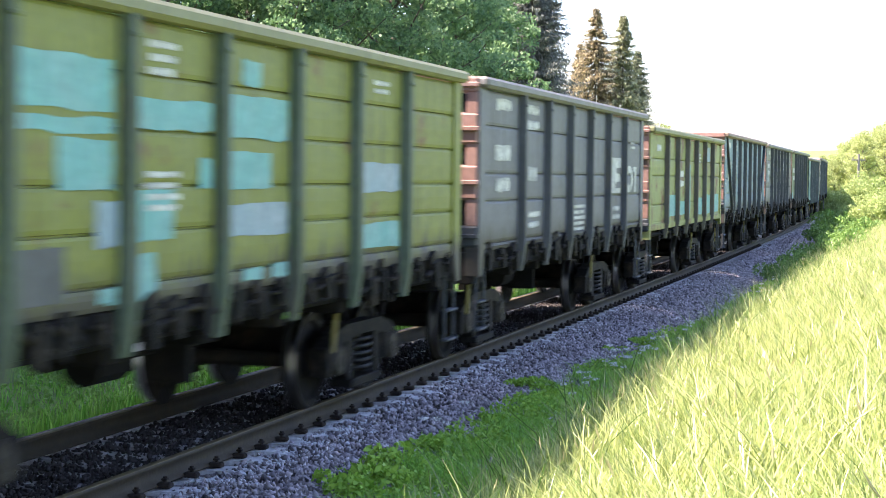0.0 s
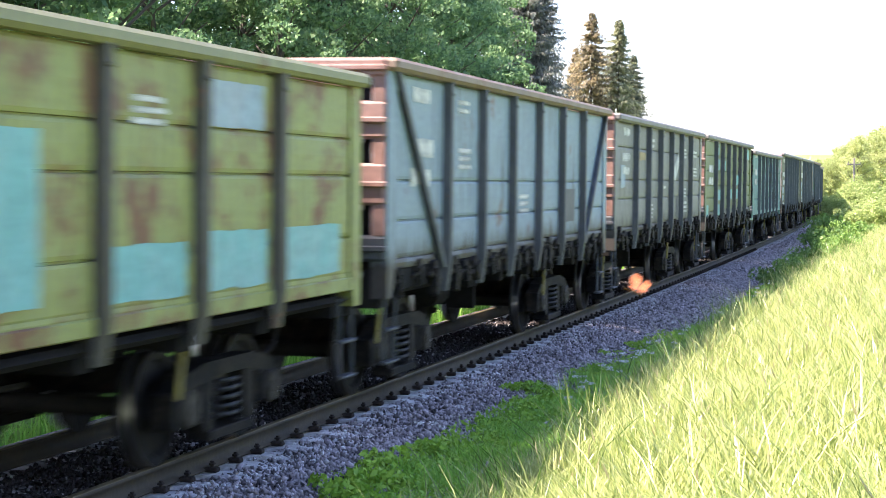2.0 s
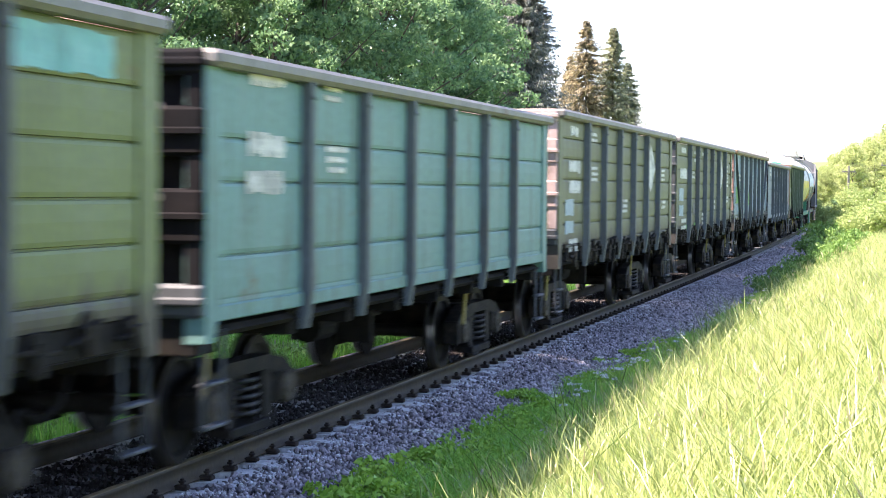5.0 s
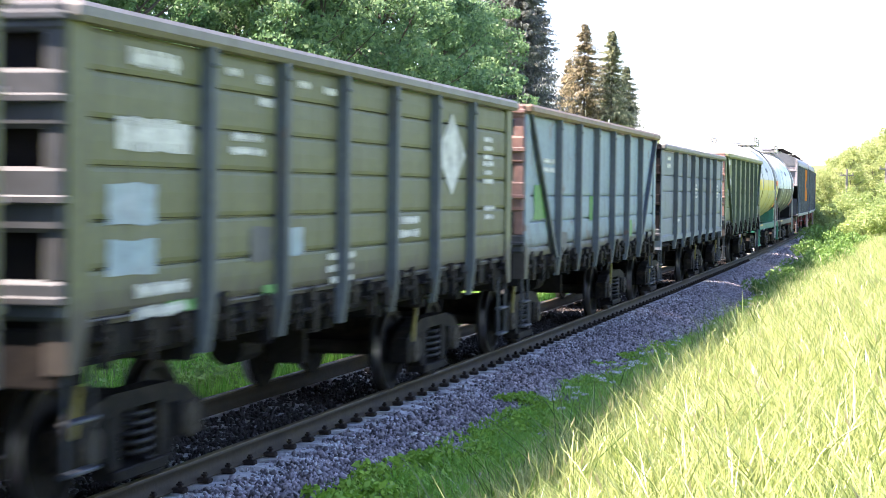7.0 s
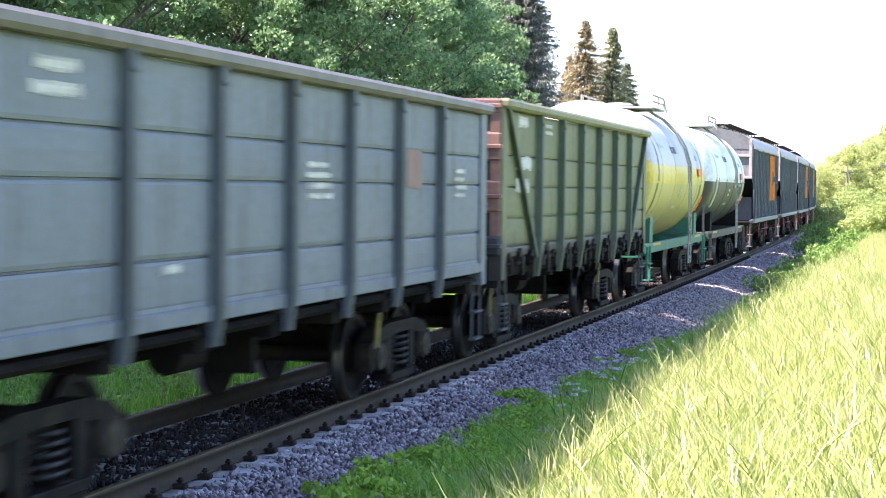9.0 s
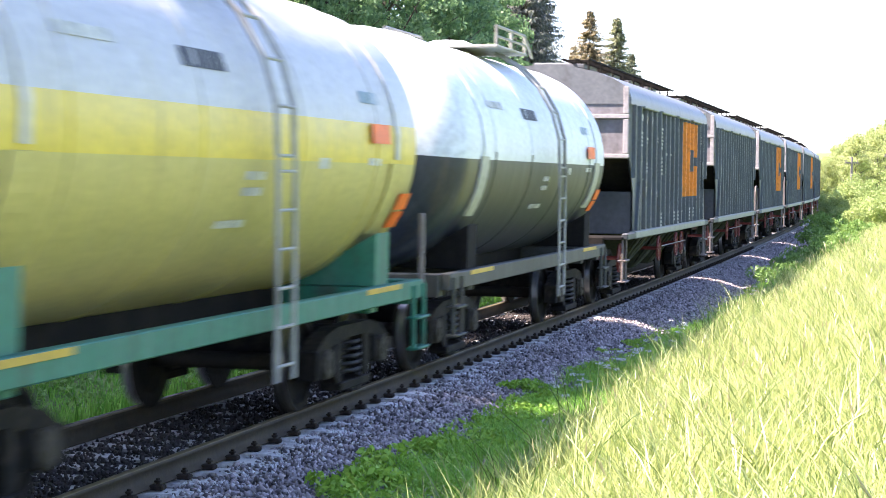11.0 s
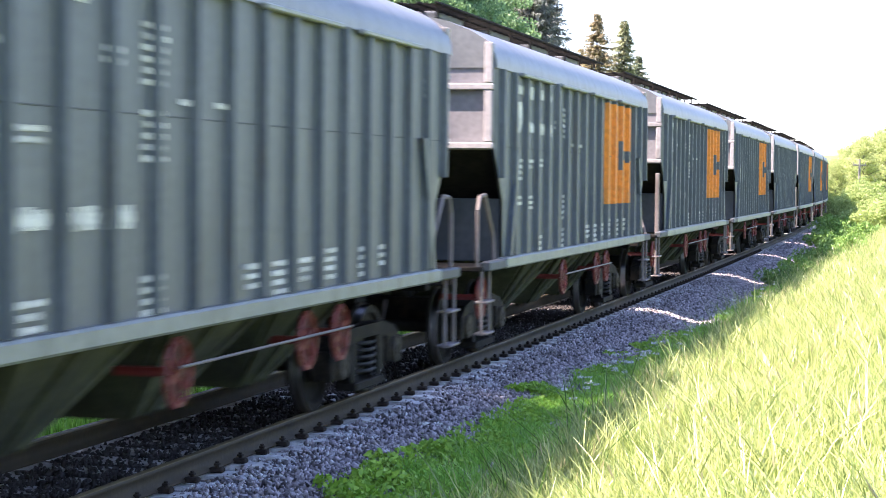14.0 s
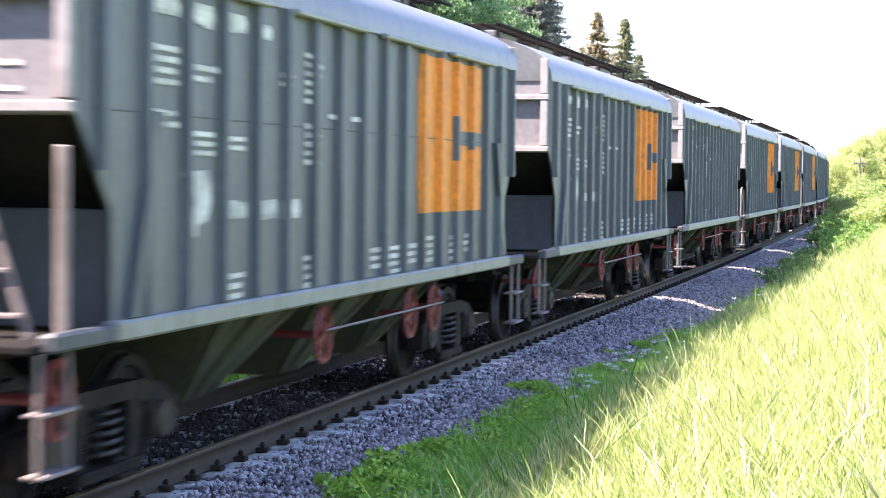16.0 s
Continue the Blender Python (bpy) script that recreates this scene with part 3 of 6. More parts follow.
def gondola(label, mat, rib="rib_dark", rim="rimgrey", end="redprime", seams=(2.99, 2.61, 2.23, 1.92, 1.57), top=3.49, diagonals=False, sill=False, patches=(), marks=(), seed=0, low=1.40):
    rng = random.Random(seed)
    wagon = tagged(new("gondola_wagon"), label, "freight wagon", "wagons of the train")
    wheels = []
    z0, z1 = low, top - 0.13
    edges = [-GL] + RIBS + [GL]
    for sg in (1, -1):
        for a, b in zip(edges, edges[1:]):
            ob = part("panel", wall_panel_mesh(b - a, seams, z0, z1, mat), None, wagon, at=(sg * GW, (a + b) / 2, 0))
            if sg < 0:
                ob.rotation_euler = (0, 0, math.pi)
        for y in RIBS:
            ob = part("rib", rib_mesh(1.08, z1 + 0.01, rib), None, wagon, at=(sg * (GW + 0.005), y, 0))
            if sg < 0:
                ob.rotation_euler = (0, 0, math.pi)
        tr = Shape()
        xa, xb = (GW - 0.06, GW + 0.13) if sg > 0 else (-GW - 0.13, -GW + 0.06)
        tr.box(xa, xb, -GL - 0.02, GL + 0.02, z1, top, 0.035)
        part("top_rail", tr, M[rim], wagon, "rust-stained top rail")
        for e in (-1, 1):
            cp = Shape()
            xs = (GW - 0.14, GW + 0.035)
            x_in, x_out = (xs if sg > 0 else (-xs[1], -xs[0]))
            ya, yb = (GL - 0.30, GL + 0.01)
            poly = [(e * (ya), z1), (e * yb, z1), (e * yb, 1.12), (e * (ya + 0.14), 1.12), (e * ya, 1.45)]
            cp.prism(poly, 0, x_in, x_out)
            part("corner_post", cp, M[mat], wagon)
        if diagonals:
            for e in (-1, 1):
                ya, yb = e * (GL - 0.22), e * (RIBS[-1] + 0.18)
                d = Shape()
                x0, x1 = (GW + 0.02, GW + 0.085) if sg > 0 else (-GW - 0.085, -GW - 0.02)
                d.prism([(ya - 0.06, z1), (ya + 0.06, z1), (yb + 0.06, 1.35), (yb - 0.06, 1.35)], 0, x0, x1)
                part("diagonal_brace", d, M[rib], wagon, "diagonal corner brace")
        # lower edge: hatch hinges and latches, or a plain sill
        x0, x1 = (GW - 0.10, GW + 0.03) if sg > 0 else (-GW - 0.03, -GW + 0.10)
        if sill:
            part("side_sill", Shape().box(x0, x1, -GL + 0.12, GL - 0.12, low - 0.13, low - 0.004), M[mat], wagon, "painted lower sill")
        else:
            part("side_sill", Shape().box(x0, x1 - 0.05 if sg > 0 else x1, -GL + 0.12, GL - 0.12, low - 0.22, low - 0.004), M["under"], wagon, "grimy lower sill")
        if sg > 0:
            hm = _mesh_cache.get("hinge")
            if hm is None:
                h = Shape().prism([(-0.07, -0.06), (0.06, -0.08), (0.08, 0.05), (0.03, 0.13), (-0.05, 0.10)], 0, 0.0, 0.07).rod((0.055, -0.16, -0.05), (0.055, 0.15, -0.04), 0.026, 7).prism([(-0.03, -0.22), (0.035, -0.24), (0.05, 0.02), (-0.04, 0.03)], 0, 0.04, 0.10)
                hm = _mesh_cache["hinge"] = h.mesh("hatch_hinge", [M["bogie"]])
            if not sill:
                for a, b in zip(edges, edges[1:]):
                    for k in (0.22, 0.5, 0.8):
                        o = part("hatch_hinge", hm, None, wagon, at=(GW - 0.02, a + (b - a) * (k + rng.uniform(-0.04, 0.04)), low - 0.06 + rng.uniform(-0.04, 0.05)))
                        o.rotation_euler = (rng.uniform(-0.35, 0.35), 0, 0)
                        o.scale = (rng.uniform(0.7, 1.3), rng.uniform(0.8, 1.9), rng.uniform(0.6, 1.2))
            for a, b in zip(edges, edges[1:]):
                if b - a < 1.0:
                    continue
                hd = Shape()
                hd.prism([(GW - 0.02, low - 0.22), (GW - 0.10, low - 0.27), (0.45, low - 0.20), (0.45, low - 0.14), (GW - 0.08, low - 0.18)], 1, a + 0.12, b - 0.12)
                part("drop_hatch", hd, M["under"], wagon)
    # ends: posts with horizontal beams, dark between them
    for e in (-1, 1):
        ye = e * GL
        # the wall's colour holds the shade between the beams
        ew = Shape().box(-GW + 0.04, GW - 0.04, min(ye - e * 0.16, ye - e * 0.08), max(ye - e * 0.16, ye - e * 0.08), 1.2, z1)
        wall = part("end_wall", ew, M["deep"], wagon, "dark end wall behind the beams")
        for zc, hh in ((top - 0.10, 0.20), (top - 0.62, 0.38), (top - 1.26, 0.42), (top - 1.90, 0.26)):
            bm_ = Shape().box(-GW - 0.02, GW + 0.02, min(ye - e * 0.07, ye + e * 0.05), max(ye - e * 0.07, ye + e * 0.05), zc - hh / 2, zc + hh / 2, 0.03)
            bm_.box(-GW - 0.03, GW + 0.03, min(ye - e * 0.02, ye + e * 0.09), max(ye - e * 0.02, ye + e * 0.09), zc - 0.03, zc + 0.03)
            low_beam = zc < top - 1.5
            part("end_beam", bm_, M["rib_dark" if low_beam else end], wagon, "dark lower end beam" if low_beam else "weathered painted end beam")
        part("buffer_beam", Shape().box(-GW + 0.1, GW - 0.05, min(ye - e * 0.10, ye - e * 0.0), max(ye - e * 0.10, ye - e * 0.0), 1.02, 1.40), M["under"], wagon)
        for xx in (-GW + 0.06, GW - 0.06):
            ps = Shape().box(xx - 0.07, xx + 0.07, min(ye - e * 0.08, ye + e * 0.03), max(ye - e * 0.08, ye + e * 0.03), top - 1.78, z1)
            part("end_post", ps, M[end], wagon)
        add_coupler(wagon, e * (GL - 0.3), e, None)
        st = Shape()
        for xx in (GW - 0.02,):
            for dy in (0.02, 0.42):
                st.rod((xx, e * (GL - dy - 0.05), 1.2), (xx, e * (GL - dy - 0.05), 0.45), 0.018, 6)
            for zz in (0.47, 0.80):
                st.box(xx - 0.05, xx + 0.05, min(e * (GL - 0.07), e * (GL - 0.47)), max(e * (GL - 0.07), e * (GL - 0.47)), zz - 0.015, zz + 0.015)
        part("step_ladder", st, M["rib_dark"], wagon, "small steel boarding step")
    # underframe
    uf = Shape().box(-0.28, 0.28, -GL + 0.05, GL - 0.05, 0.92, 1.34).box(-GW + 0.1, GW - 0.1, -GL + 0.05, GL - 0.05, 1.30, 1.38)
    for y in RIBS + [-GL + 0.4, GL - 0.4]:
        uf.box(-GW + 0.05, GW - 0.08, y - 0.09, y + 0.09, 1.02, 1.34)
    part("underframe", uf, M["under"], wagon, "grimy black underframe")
    part("brake_cylinder", Shape().rod((0.45, -0.9, 0.82), (0.45, -0.3, 0.82), 0.17, 12), M["under"], wagon)
    part("brake_rod", Shape().rod((0.45, -0.32, 0.82), (0.45, 1.9, 0.80), 0.025, 6), M["under"], wagon)
    part("air_tank", Shape().rod((-0.5, 0.3, 0.8), (-0.5, 1.1, 0.8), 0.2, 12), M["under"], wagon)
    part("brake_lever", Shape().box(0.35, 0.75, 0.5, 0.62, 0.55, 1.05), M["under"], wagon)
    for e in (-1, 1):
        add_bogie(wagon, e * 4.33, wheels)
        mk = Shape().prism([(e * 4.33 - 1.44, 0.62), (e * 4.33 - 1.39, 0.60), (e * 4.33 - 1.35, 0.78), (e * 4.33 - 1.30, 0.98), (e * 4.33 - 1.34, 1.0), (e * 4.33 - 1.41, 0.80)], 0, 1.22, 1.25)
        part("bracket", mk, M["yellowmark"], wagon, "faded yellow bracket")
    # touch-up paint and markings on the camera side
    for y0, y1, za, zb, pm in patches:
        part("paint_patch", ragged(y0, y1, za, zb, GW + 0.018, rng), M[pm], wagon, "hand-painted touch-up patch")
    for i, (y, z, w, h, r) in enumerate(marks):
        text_bars(wagon, GW + 0.019, y, z, w, h, r, seed=seed * 100 + i)
    return wagon, wheels


# ---- hopper ----
HL, HW = 6.25, 1.56
HO = 0.52                     # how far the upper body reaches out over the ends
HZ0, HZ1 = 2.06, 2.69         # heights between which the side edge slopes


def in_logo(y, z):
    """The orange emblem's outline."""
    v = (z - 1.95) / 1.66
    if v < 0 or v > 1:
        return False
    if y < 1.66 + 0.30 * (2 * v - 1) ** 4 or y > 4.42:
        return False
    if 3.12 < y < 3.5 and 0.34 < v < 0.64:
        return False
    return not (3.3 < y and 0.42 < v < 0.54)


HRIBS = [-5.95 + 0.70 * k for k in range(18)]


def hopper_side_mesh(logo):
    """Side sheet: wide flats with the upper corners carried out over the sloping ends."""
    ys = np.linspace(-HL, HL, 181)
    zs = np.array([1.36, 1.6, 1.95, 2.06, 2.2, 2.36, 2.515, 2.58, 2.69, 2.75, 2.85, 2.93, 3.01, 3.2, 3.36, 3.5, 3.61, 3.70])
    vs, fs, ms = [], [], []
    for y in ys:
        for z in zs:
            # lower corners step in towards the middle
            lim = HL if z > HZ1 - 0.01 else (HL - HO if z < HZ0 else HL - HO * (HZ1 - z) / (HZ1 - HZ0))
            yy = max(-lim, min(lim, y))
            vs.append((0.012 * math.sin(yy * 9.0) * 0.3, yy, z))
    n = len(zs)
    for i in range(len(ys) - 1):
        for j in range(n - 1):
            q = (i * n + j, (i + 1) * n + j, (i + 1) * n + j + 1, i * n + j + 1)
            fs.append(q)
            c = np.mean([vs[k] for k in q], axis=0)
            ms.append(1 if logo and in_logo(c[1], c[2]) else 0)
    o = len(vs)
    k = len(fs)
    me = bpy.data.meshes.new("side_wall")
    me.from_pydata(vs + [(x - 0.03, y, z) for x, y, z in vs], [], fs + [tuple(i + o for i in q[::-1]) for q in fs])
    for m in ("hopper", "orange"):
        me.materials.append(M[m])
    me.polygons.foreach_set("material_index", ms + [0] * k)
    me.update()
    return me


def hopper_rib_mesh(y0, logo):
    sh = Shape()
    d, w = 0.075, 0.10
    zlow = 1.37 if abs(y0) < HL - HO else HZ0 + (HZ1 - HZ0) * (abs(y0) - HL + HO) / HO + 0.02
    zs = [zlow] + [z for z in (1.95, 2.515, 2.65, 2.85, 3.01, 3.61) if z > zlow] + [3.69]
    for a, b in zip(zs, zs[1:]):
        vs = [(0, -w / 2, a), (d, -w * 0.3, a), (d, w * 0.3, a), (0, w / 2, a), (0, -w / 2, b), (d, -w * 0.3, b), (d, w * 0.3, b), (0, w / 2, b)]
        sh.put(vs, [(0, 1, 5, 4), (1, 2, 6, 5), (2, 3, 7, 6), (0, 3, 2, 1), (4, 5, 6, 7)], 1 if logo and in_logo(y0, (a + b) / 2) else 0)
    return sh.mesh("rib", [M["hopper_rib"], M["orange"]])


def hopper(logo, label, front="", rear="", raised=False):
    wagon = tagged(new("hopper_wagon"), label, "hopper wagon", "wagons of the train")
    wheels = []
    sm = hopper_side_mesh(logo)
    for sg in (1, -1):
        ob = part("side_wall", sm, None, wagon, "slate-grey ribbed side sheet", at=(sg * HW, 0, 0))
        if sg < 0:
            ob.rotation_euler = (0, 0, math.pi)
    for y in HRIBS:
        rm = hopper_rib_mesh(y, logo)
        part("rib", rm, None, wagon, at=(HW, y, 0))
    plain = hopper_rib_mesh(0.0, False)
    for y in HRIBS[2:-2]:
        ob = part("rib", plain, None, wagon, at=(-HW, y, 0))
        ob.rotation_euler = (0, 0, math.pi)
    for e in (-1, 1):
        # the sill runs on in darker slate, its shadow put into the colour
        part("sill_extension", Shape().box(HW - 0.06, HW + 0.06, min(e * (HL - HO + 0.025), e * (HL + 0.4)), max(e * (HL - HO + 0.025), e * (HL + 0.4)), 1.22, 1.34, 0.02), M["slate"], wagon)
    sl = Shape().box(HW - 0.06, HW + 0.08, -HL + HO - 0.02, HL - HO + 0.02, 1.22, 1.36, 0.02)
    part("side_sill", sl, M["hopper_sill"], wagon, "pale lower sill beam")
    part("side_sill", Shape().box(-HW - 0.08, -HW + 0.06, -HL - 0.35, HL + 0.35, 1.22, 1.36, 0.02), M["hopper_sill"], wagon, "pale lower sill beam")
    part("weld_seam", Shape().box(HW - 0.005, HW + 0.006, -HL + 0.2, HL - 0.2, 2.735, 2.747, 0.002), M["slate"], wagon)
    cap = Shape()
    for k in range(4):
        y = -3.9 + 2.6 * k
        cap.box(HW + 0.02, HW + 0.10, y - 1.05, y + 0.95, 3.655, 3.705)
    part("eave_strip", cap, M["hopper_sill"], wagon)
    # roof: rounded shoulders and a low crown
    half = [(HW + 0.03, 3.69), (HW + 0.028, 3.77), (HW + 0.01, 3.86), (HW - 0.04, 3.95), (HW - 0.12, 4.03), (HW - 0.22, 4.10), (HW - 0.36, 4.17), (0.95, 4.27), (0.5, 4.37)]
    prof = [(-x, z) for x, z in half] + [(0, 4.42)] + half[::-1]
    rf = Shape()
    n = len(prof)
    ys = [-HL - 0.02, -3.0, 0.0, 3.0, HL + 0.02]
    vs = [(x, y, z) for y in ys for x, z in prof]
    rf.put(vs, [(i * n + k, i * n + k + 1, (i + 1) * n + k + 1, (i + 1) * n + k) for i in range(len(ys) - 1) for k in range(n - 1)])
    for y in (ys[0], ys[-1]):
        rf.put([(x, y, z) for x, z in prof], [tuple(range(n))])
    part("roof", rf, M["hopper_roof"], wagon, "rounded pale grey roof", smooth=True)
    for y in (-4.3, -1.45, 1.45, 4.3):
        hc = Shape().box(-0.5, 0.5, y - 0.7, y + 0.7, 4.40, 4.52, 0.03).rod((0.3, y - 0.72, 4.5), (0.3, y + 0.72, 4.5), 0.03, 6)
        part("roof_hatch", hc, M["hopper_roof"], wagon, "loading hatch")
    wk = Shape()
    for xx in (0.28, 0.52, 0.76):
        wk.box(xx - 0.03, xx + 0.03, -HL + 0.2, HL - 0.2, 4.50, 4.53)
    for k in range(34):
        y = -HL + 0.3 + k * 0.345
        wk.box(0.25, 0.79, y - 0.025, y + 0.025, 4.485, 4.515, 0.003)
    for k in range(9):
        y = -HL + 0.4 + k * 1.4
        wk.rod((0.72, y, 4.3), (0.72, y, 4.5), 0.02, 5)
    part("roof_walkway", wk, M["under"], wagon, "dark steel grating walkway")
    for e in (-1, 1):
        yo = e * HL
        # upper end wall in two panels, then the dark sloping hopper end
        eu = Shape().box(-HW + 0.02, HW - 0.02, min(yo, yo - e * 0.06), max(yo, yo - e * 0.06), HZ1, 4.0)
        eu.prism([(-HW + 0.05, 4.0), (-HW + 0.34, 4.17), (0, 4.40), (HW - 0.34, 4.17), (HW - 0.05, 4.0)], 1, min(yo, yo - e * 0.05), max(yo, yo - e * 0.05))
        part("end_wall", eu, M["hopper_end"], wagon, "faded pinkish-grey upper end wall")
        for zz in (3.42, HZ1 + 0.01):
            part("end_beam", Shape().box(-HW, HW, min(yo, yo + e * 0.09), max(yo, yo + e * 0.09), zz, zz + 0.08), M["endpale"], wagon, "pale end beam")
        for xx in (-HW + 0.06, 0.0, HW - 0.06):
            part("end_post", Shape().box(xx - 0.05, xx + 0.05, min(yo, yo + e * 0.085), max(yo, yo + e * 0.085), HZ1 + 0.095, 3.415), M["endpale"], wagon)
            part("end_post", Shape().box(xx - 0.05, xx + 0.05, min(yo, yo + e * 0.085), max(yo, yo + e * 0.085), 3.505, 4.0), M["endpale"], wagon)
        # shade under the overhang is put into the slope's black colour
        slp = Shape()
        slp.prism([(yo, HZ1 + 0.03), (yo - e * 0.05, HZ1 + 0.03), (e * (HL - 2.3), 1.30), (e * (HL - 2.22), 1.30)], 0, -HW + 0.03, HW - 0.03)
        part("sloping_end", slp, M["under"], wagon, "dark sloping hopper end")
        gus = Shape()
        # plate below the overhang, darkened in colour to look shaded
        low_end = Shape().box(-HW + 0.1, HW - 0.04, min(e * (HL - HO - 0.04), e * (HL - HO - 0.10)), max(e * (HL - HO - 0.04), e * (HL - HO - 0.10)), 1.30, HZ0 + 0.03)
        part("lower_end_plate", low_end, M["slate"], wagon, "slate lower end plate with shade in its dark colour")
        gus.prism([(e * (HL - 1.10), 2.75), (e * (HL - 1.22), 2.75), (e * (HL - 0.84), 1.37), (e * (HL - 0.70), 1.37)], 0, HW + 0.005, HW + 0.07)
        part("gusset", gus, M["hopper_rib"], wagon)
        pf = Shape().box(-HW + 0.05, HW - 0.02, min(e * (HL - 0.5), e * (HL + 0.55)), max(e * (HL - 0.5), e * (HL + 0.55)), 1.22, 1.28)
        pf.box(-1.2, 1.2, min(e * (HL + 0.45), e * (HL + 0.60)), max(e * (HL + 0.45), e * (HL + 0.60)), 1.05, 1.27)
        part("end_platform", pf, M["under"], wagon, "steel end platform")
        fitting = front if e < 0 else rear
        if fitting == "ladder":
            pr = random.Random(5)
            for zc in (3.74, 3.1, 2.95):
                line_pts = [(-1.2 + 0.17 * k, zc + pr.uniform(-0.11, 0.11)) for k in range(15)]
                outline = line_pts + [(x, z - 0.035) for x, z in line_pts[::-1]]
                part("painted_scribble", Shape().prism(outline, 1, yo - 0.008, yo - 0.002), M["white_mark"], wagon, "pale scribbled line")
        if fitting == "hoop":
            rl = Shape()
            hoop = [(HW - 0.08, e * (HL + 0.48), 1.28), (HW - 0.08, e * (HL + 0.48), 1.95), (HW - 0.08, e * (HL + 0.38), 2.12), (HW - 0.08, e * (HL + 0.12), 2.14), (HW - 0.08, e * (HL - 0.35), 1.62), (HW - 0.08, e * (HL - 0.42), 1.3)]
            for a, b in zip(hoop, hoop[1:]):
                rl.rod(a, b, 0.024, 6)
            part("handrail", rl, M["railrust"], wagon, "bent tube handrail")
        if fitting == "ladder":
            # steep flat-bar ladder leaning from the platform up under the hopper end
            ld = Shape()
            y0, y1 = min(e * (HL + 0.06), e * (HL + 0.10)), max(e * (HL + 0.06), e * (HL + 0.10))
            for xx in (HW - 0.26, HW - 0.56):
                ld.prism([(xx, 1.28), (xx - 0.05, 1.28), (xx - 0.55, 2.72), (xx - 0.50, 2.72)], 1, y0, y1)
            for k in range(5):
                q = (k + 0.5) / 5
                xl, zl = HW - 0.28 - 0.50 * q, 1.28 + 1.42 * q
                ld.box(xl - 0.30, xl, y0 - 0.03, y1 + 0.03, zl - 0.014, zl + 0.014, 0.004)
            part("ladder", ld, M["railrust"], wagon, "steep rusty end ladder")
            part("grab_post", Shape().box(HW - 0.11, HW - 0.03, min(e * (HL + 0.02), e * (HL + 0.08)), max(e * (HL + 0.02), e * (HL + 0.08)), 1.28, 2.5, 0.01), M["railrust"], wagon, "upright flat-bar post")
        sp = Shape()
        for dy in (0.05, 0.45):
            sp.rod((HW - 0.03, e * (HL + 0.5 - dy), 1.22), (HW - 0.03, e * (HL + 0.5 - dy), 0.45), 0.022, 6)
        for zz in (0.47, 0.85):
            sp.box(HW - 0.12, HW + 0.04, min(e * (HL + 0.47), e * (HL + 0.03)), max(e * (HL + 0.47), e * (HL + 0.03)), zz - 0.015, zz + 0.015)
        part("step_ladder", sp, M["railrust"], wagon, "boarding steps")
        add_coupler(wagon, e * (HL + 0.4), e, None)
        add_bogie(wagon, e * 4.8, wheels)
    # chutes
    for yc in (-2.35, 0.0, 2.35):
        ch = Shape()
        top_, bot = [(-1.42, yc - 1.16), (1.42, yc - 1.16), (1.42, yc + 1.16), (-1.42, yc + 1.16)], [(-0.7, yc - 0.28), (0.7, yc - 0.28), (0.7, yc + 0.28), (-0.7, yc + 0.28)]
        vs = [(x, y, 1.34) for x, y in top_] + [(x, y, 0.42) for x, y in bot]
        ch.put(vs, [(0, 1, 5, 4), (1, 2, 6, 5), (2, 3, 7, 6), (3, 0, 4, 7), (4, 5, 6, 7), (0, 3, 2, 1)])
        for sg in (-1, 0, 1):
            part("chute_rib", Shape().rod((1.42, yc + sg * 1.0, 1.3), (0.73, yc + sg * 0.26, 0.44), 0.035, 6), M["hopper_chute"], wagon)
        part("chute", ch, M["hopper_chute"], wagon, "grimy discharge chute")
    for y in (-HL + 0.05, -0.9, 2.0, 2.95):
        hw = Shape()
        for k in range(14):
            a0, a1 = 2 * math.pi * k / 14, 2 * math.pi * (k + 1) / 14
            hw.rod((1.40, y + 0.22 * math.cos(a0), 0.88 + 0.25 * math.sin(a0)), (1.40, y + 0.22 * math.cos(a1), 0.88 + 0.25 * math.sin(a1)), 0.026, 5)
        for k in range(3):
            a0 = math.pi * k / 3 + 0.4
            hw.rod((1.39, y - 0.21 * math.cos(a0), 0.88 - 0.24 * math.sin(a0)), (1.39, y + 0.21 * math.cos(a0), 0.88 + 0.24 * math.sin(a0)), 0.022, 5)
        hw.rod((0.9, y, 0.88), (1.42, y, 0.88), 0.04, 6)
        part("handwheel", hw, M["redpart"], wagon, "red discharge handwheel")
    rd = Shape().rod((1.47, -1.0, 0.93), (1.47, 3.1, 0.93), 0.013, 6)
    part("control_rod", rd, M["railrust"], wagon)
    cs = Shape().box(-0.22, 0.22, -HL - 0.5, HL + 0.5, 0.95, 1.24).rod((-0.4, -3.2, 0.85), (-0.4, -2.6, 0.85), 0.18, 12)
    part("underframe", cs, M["under"], wagon, "black centre sill")
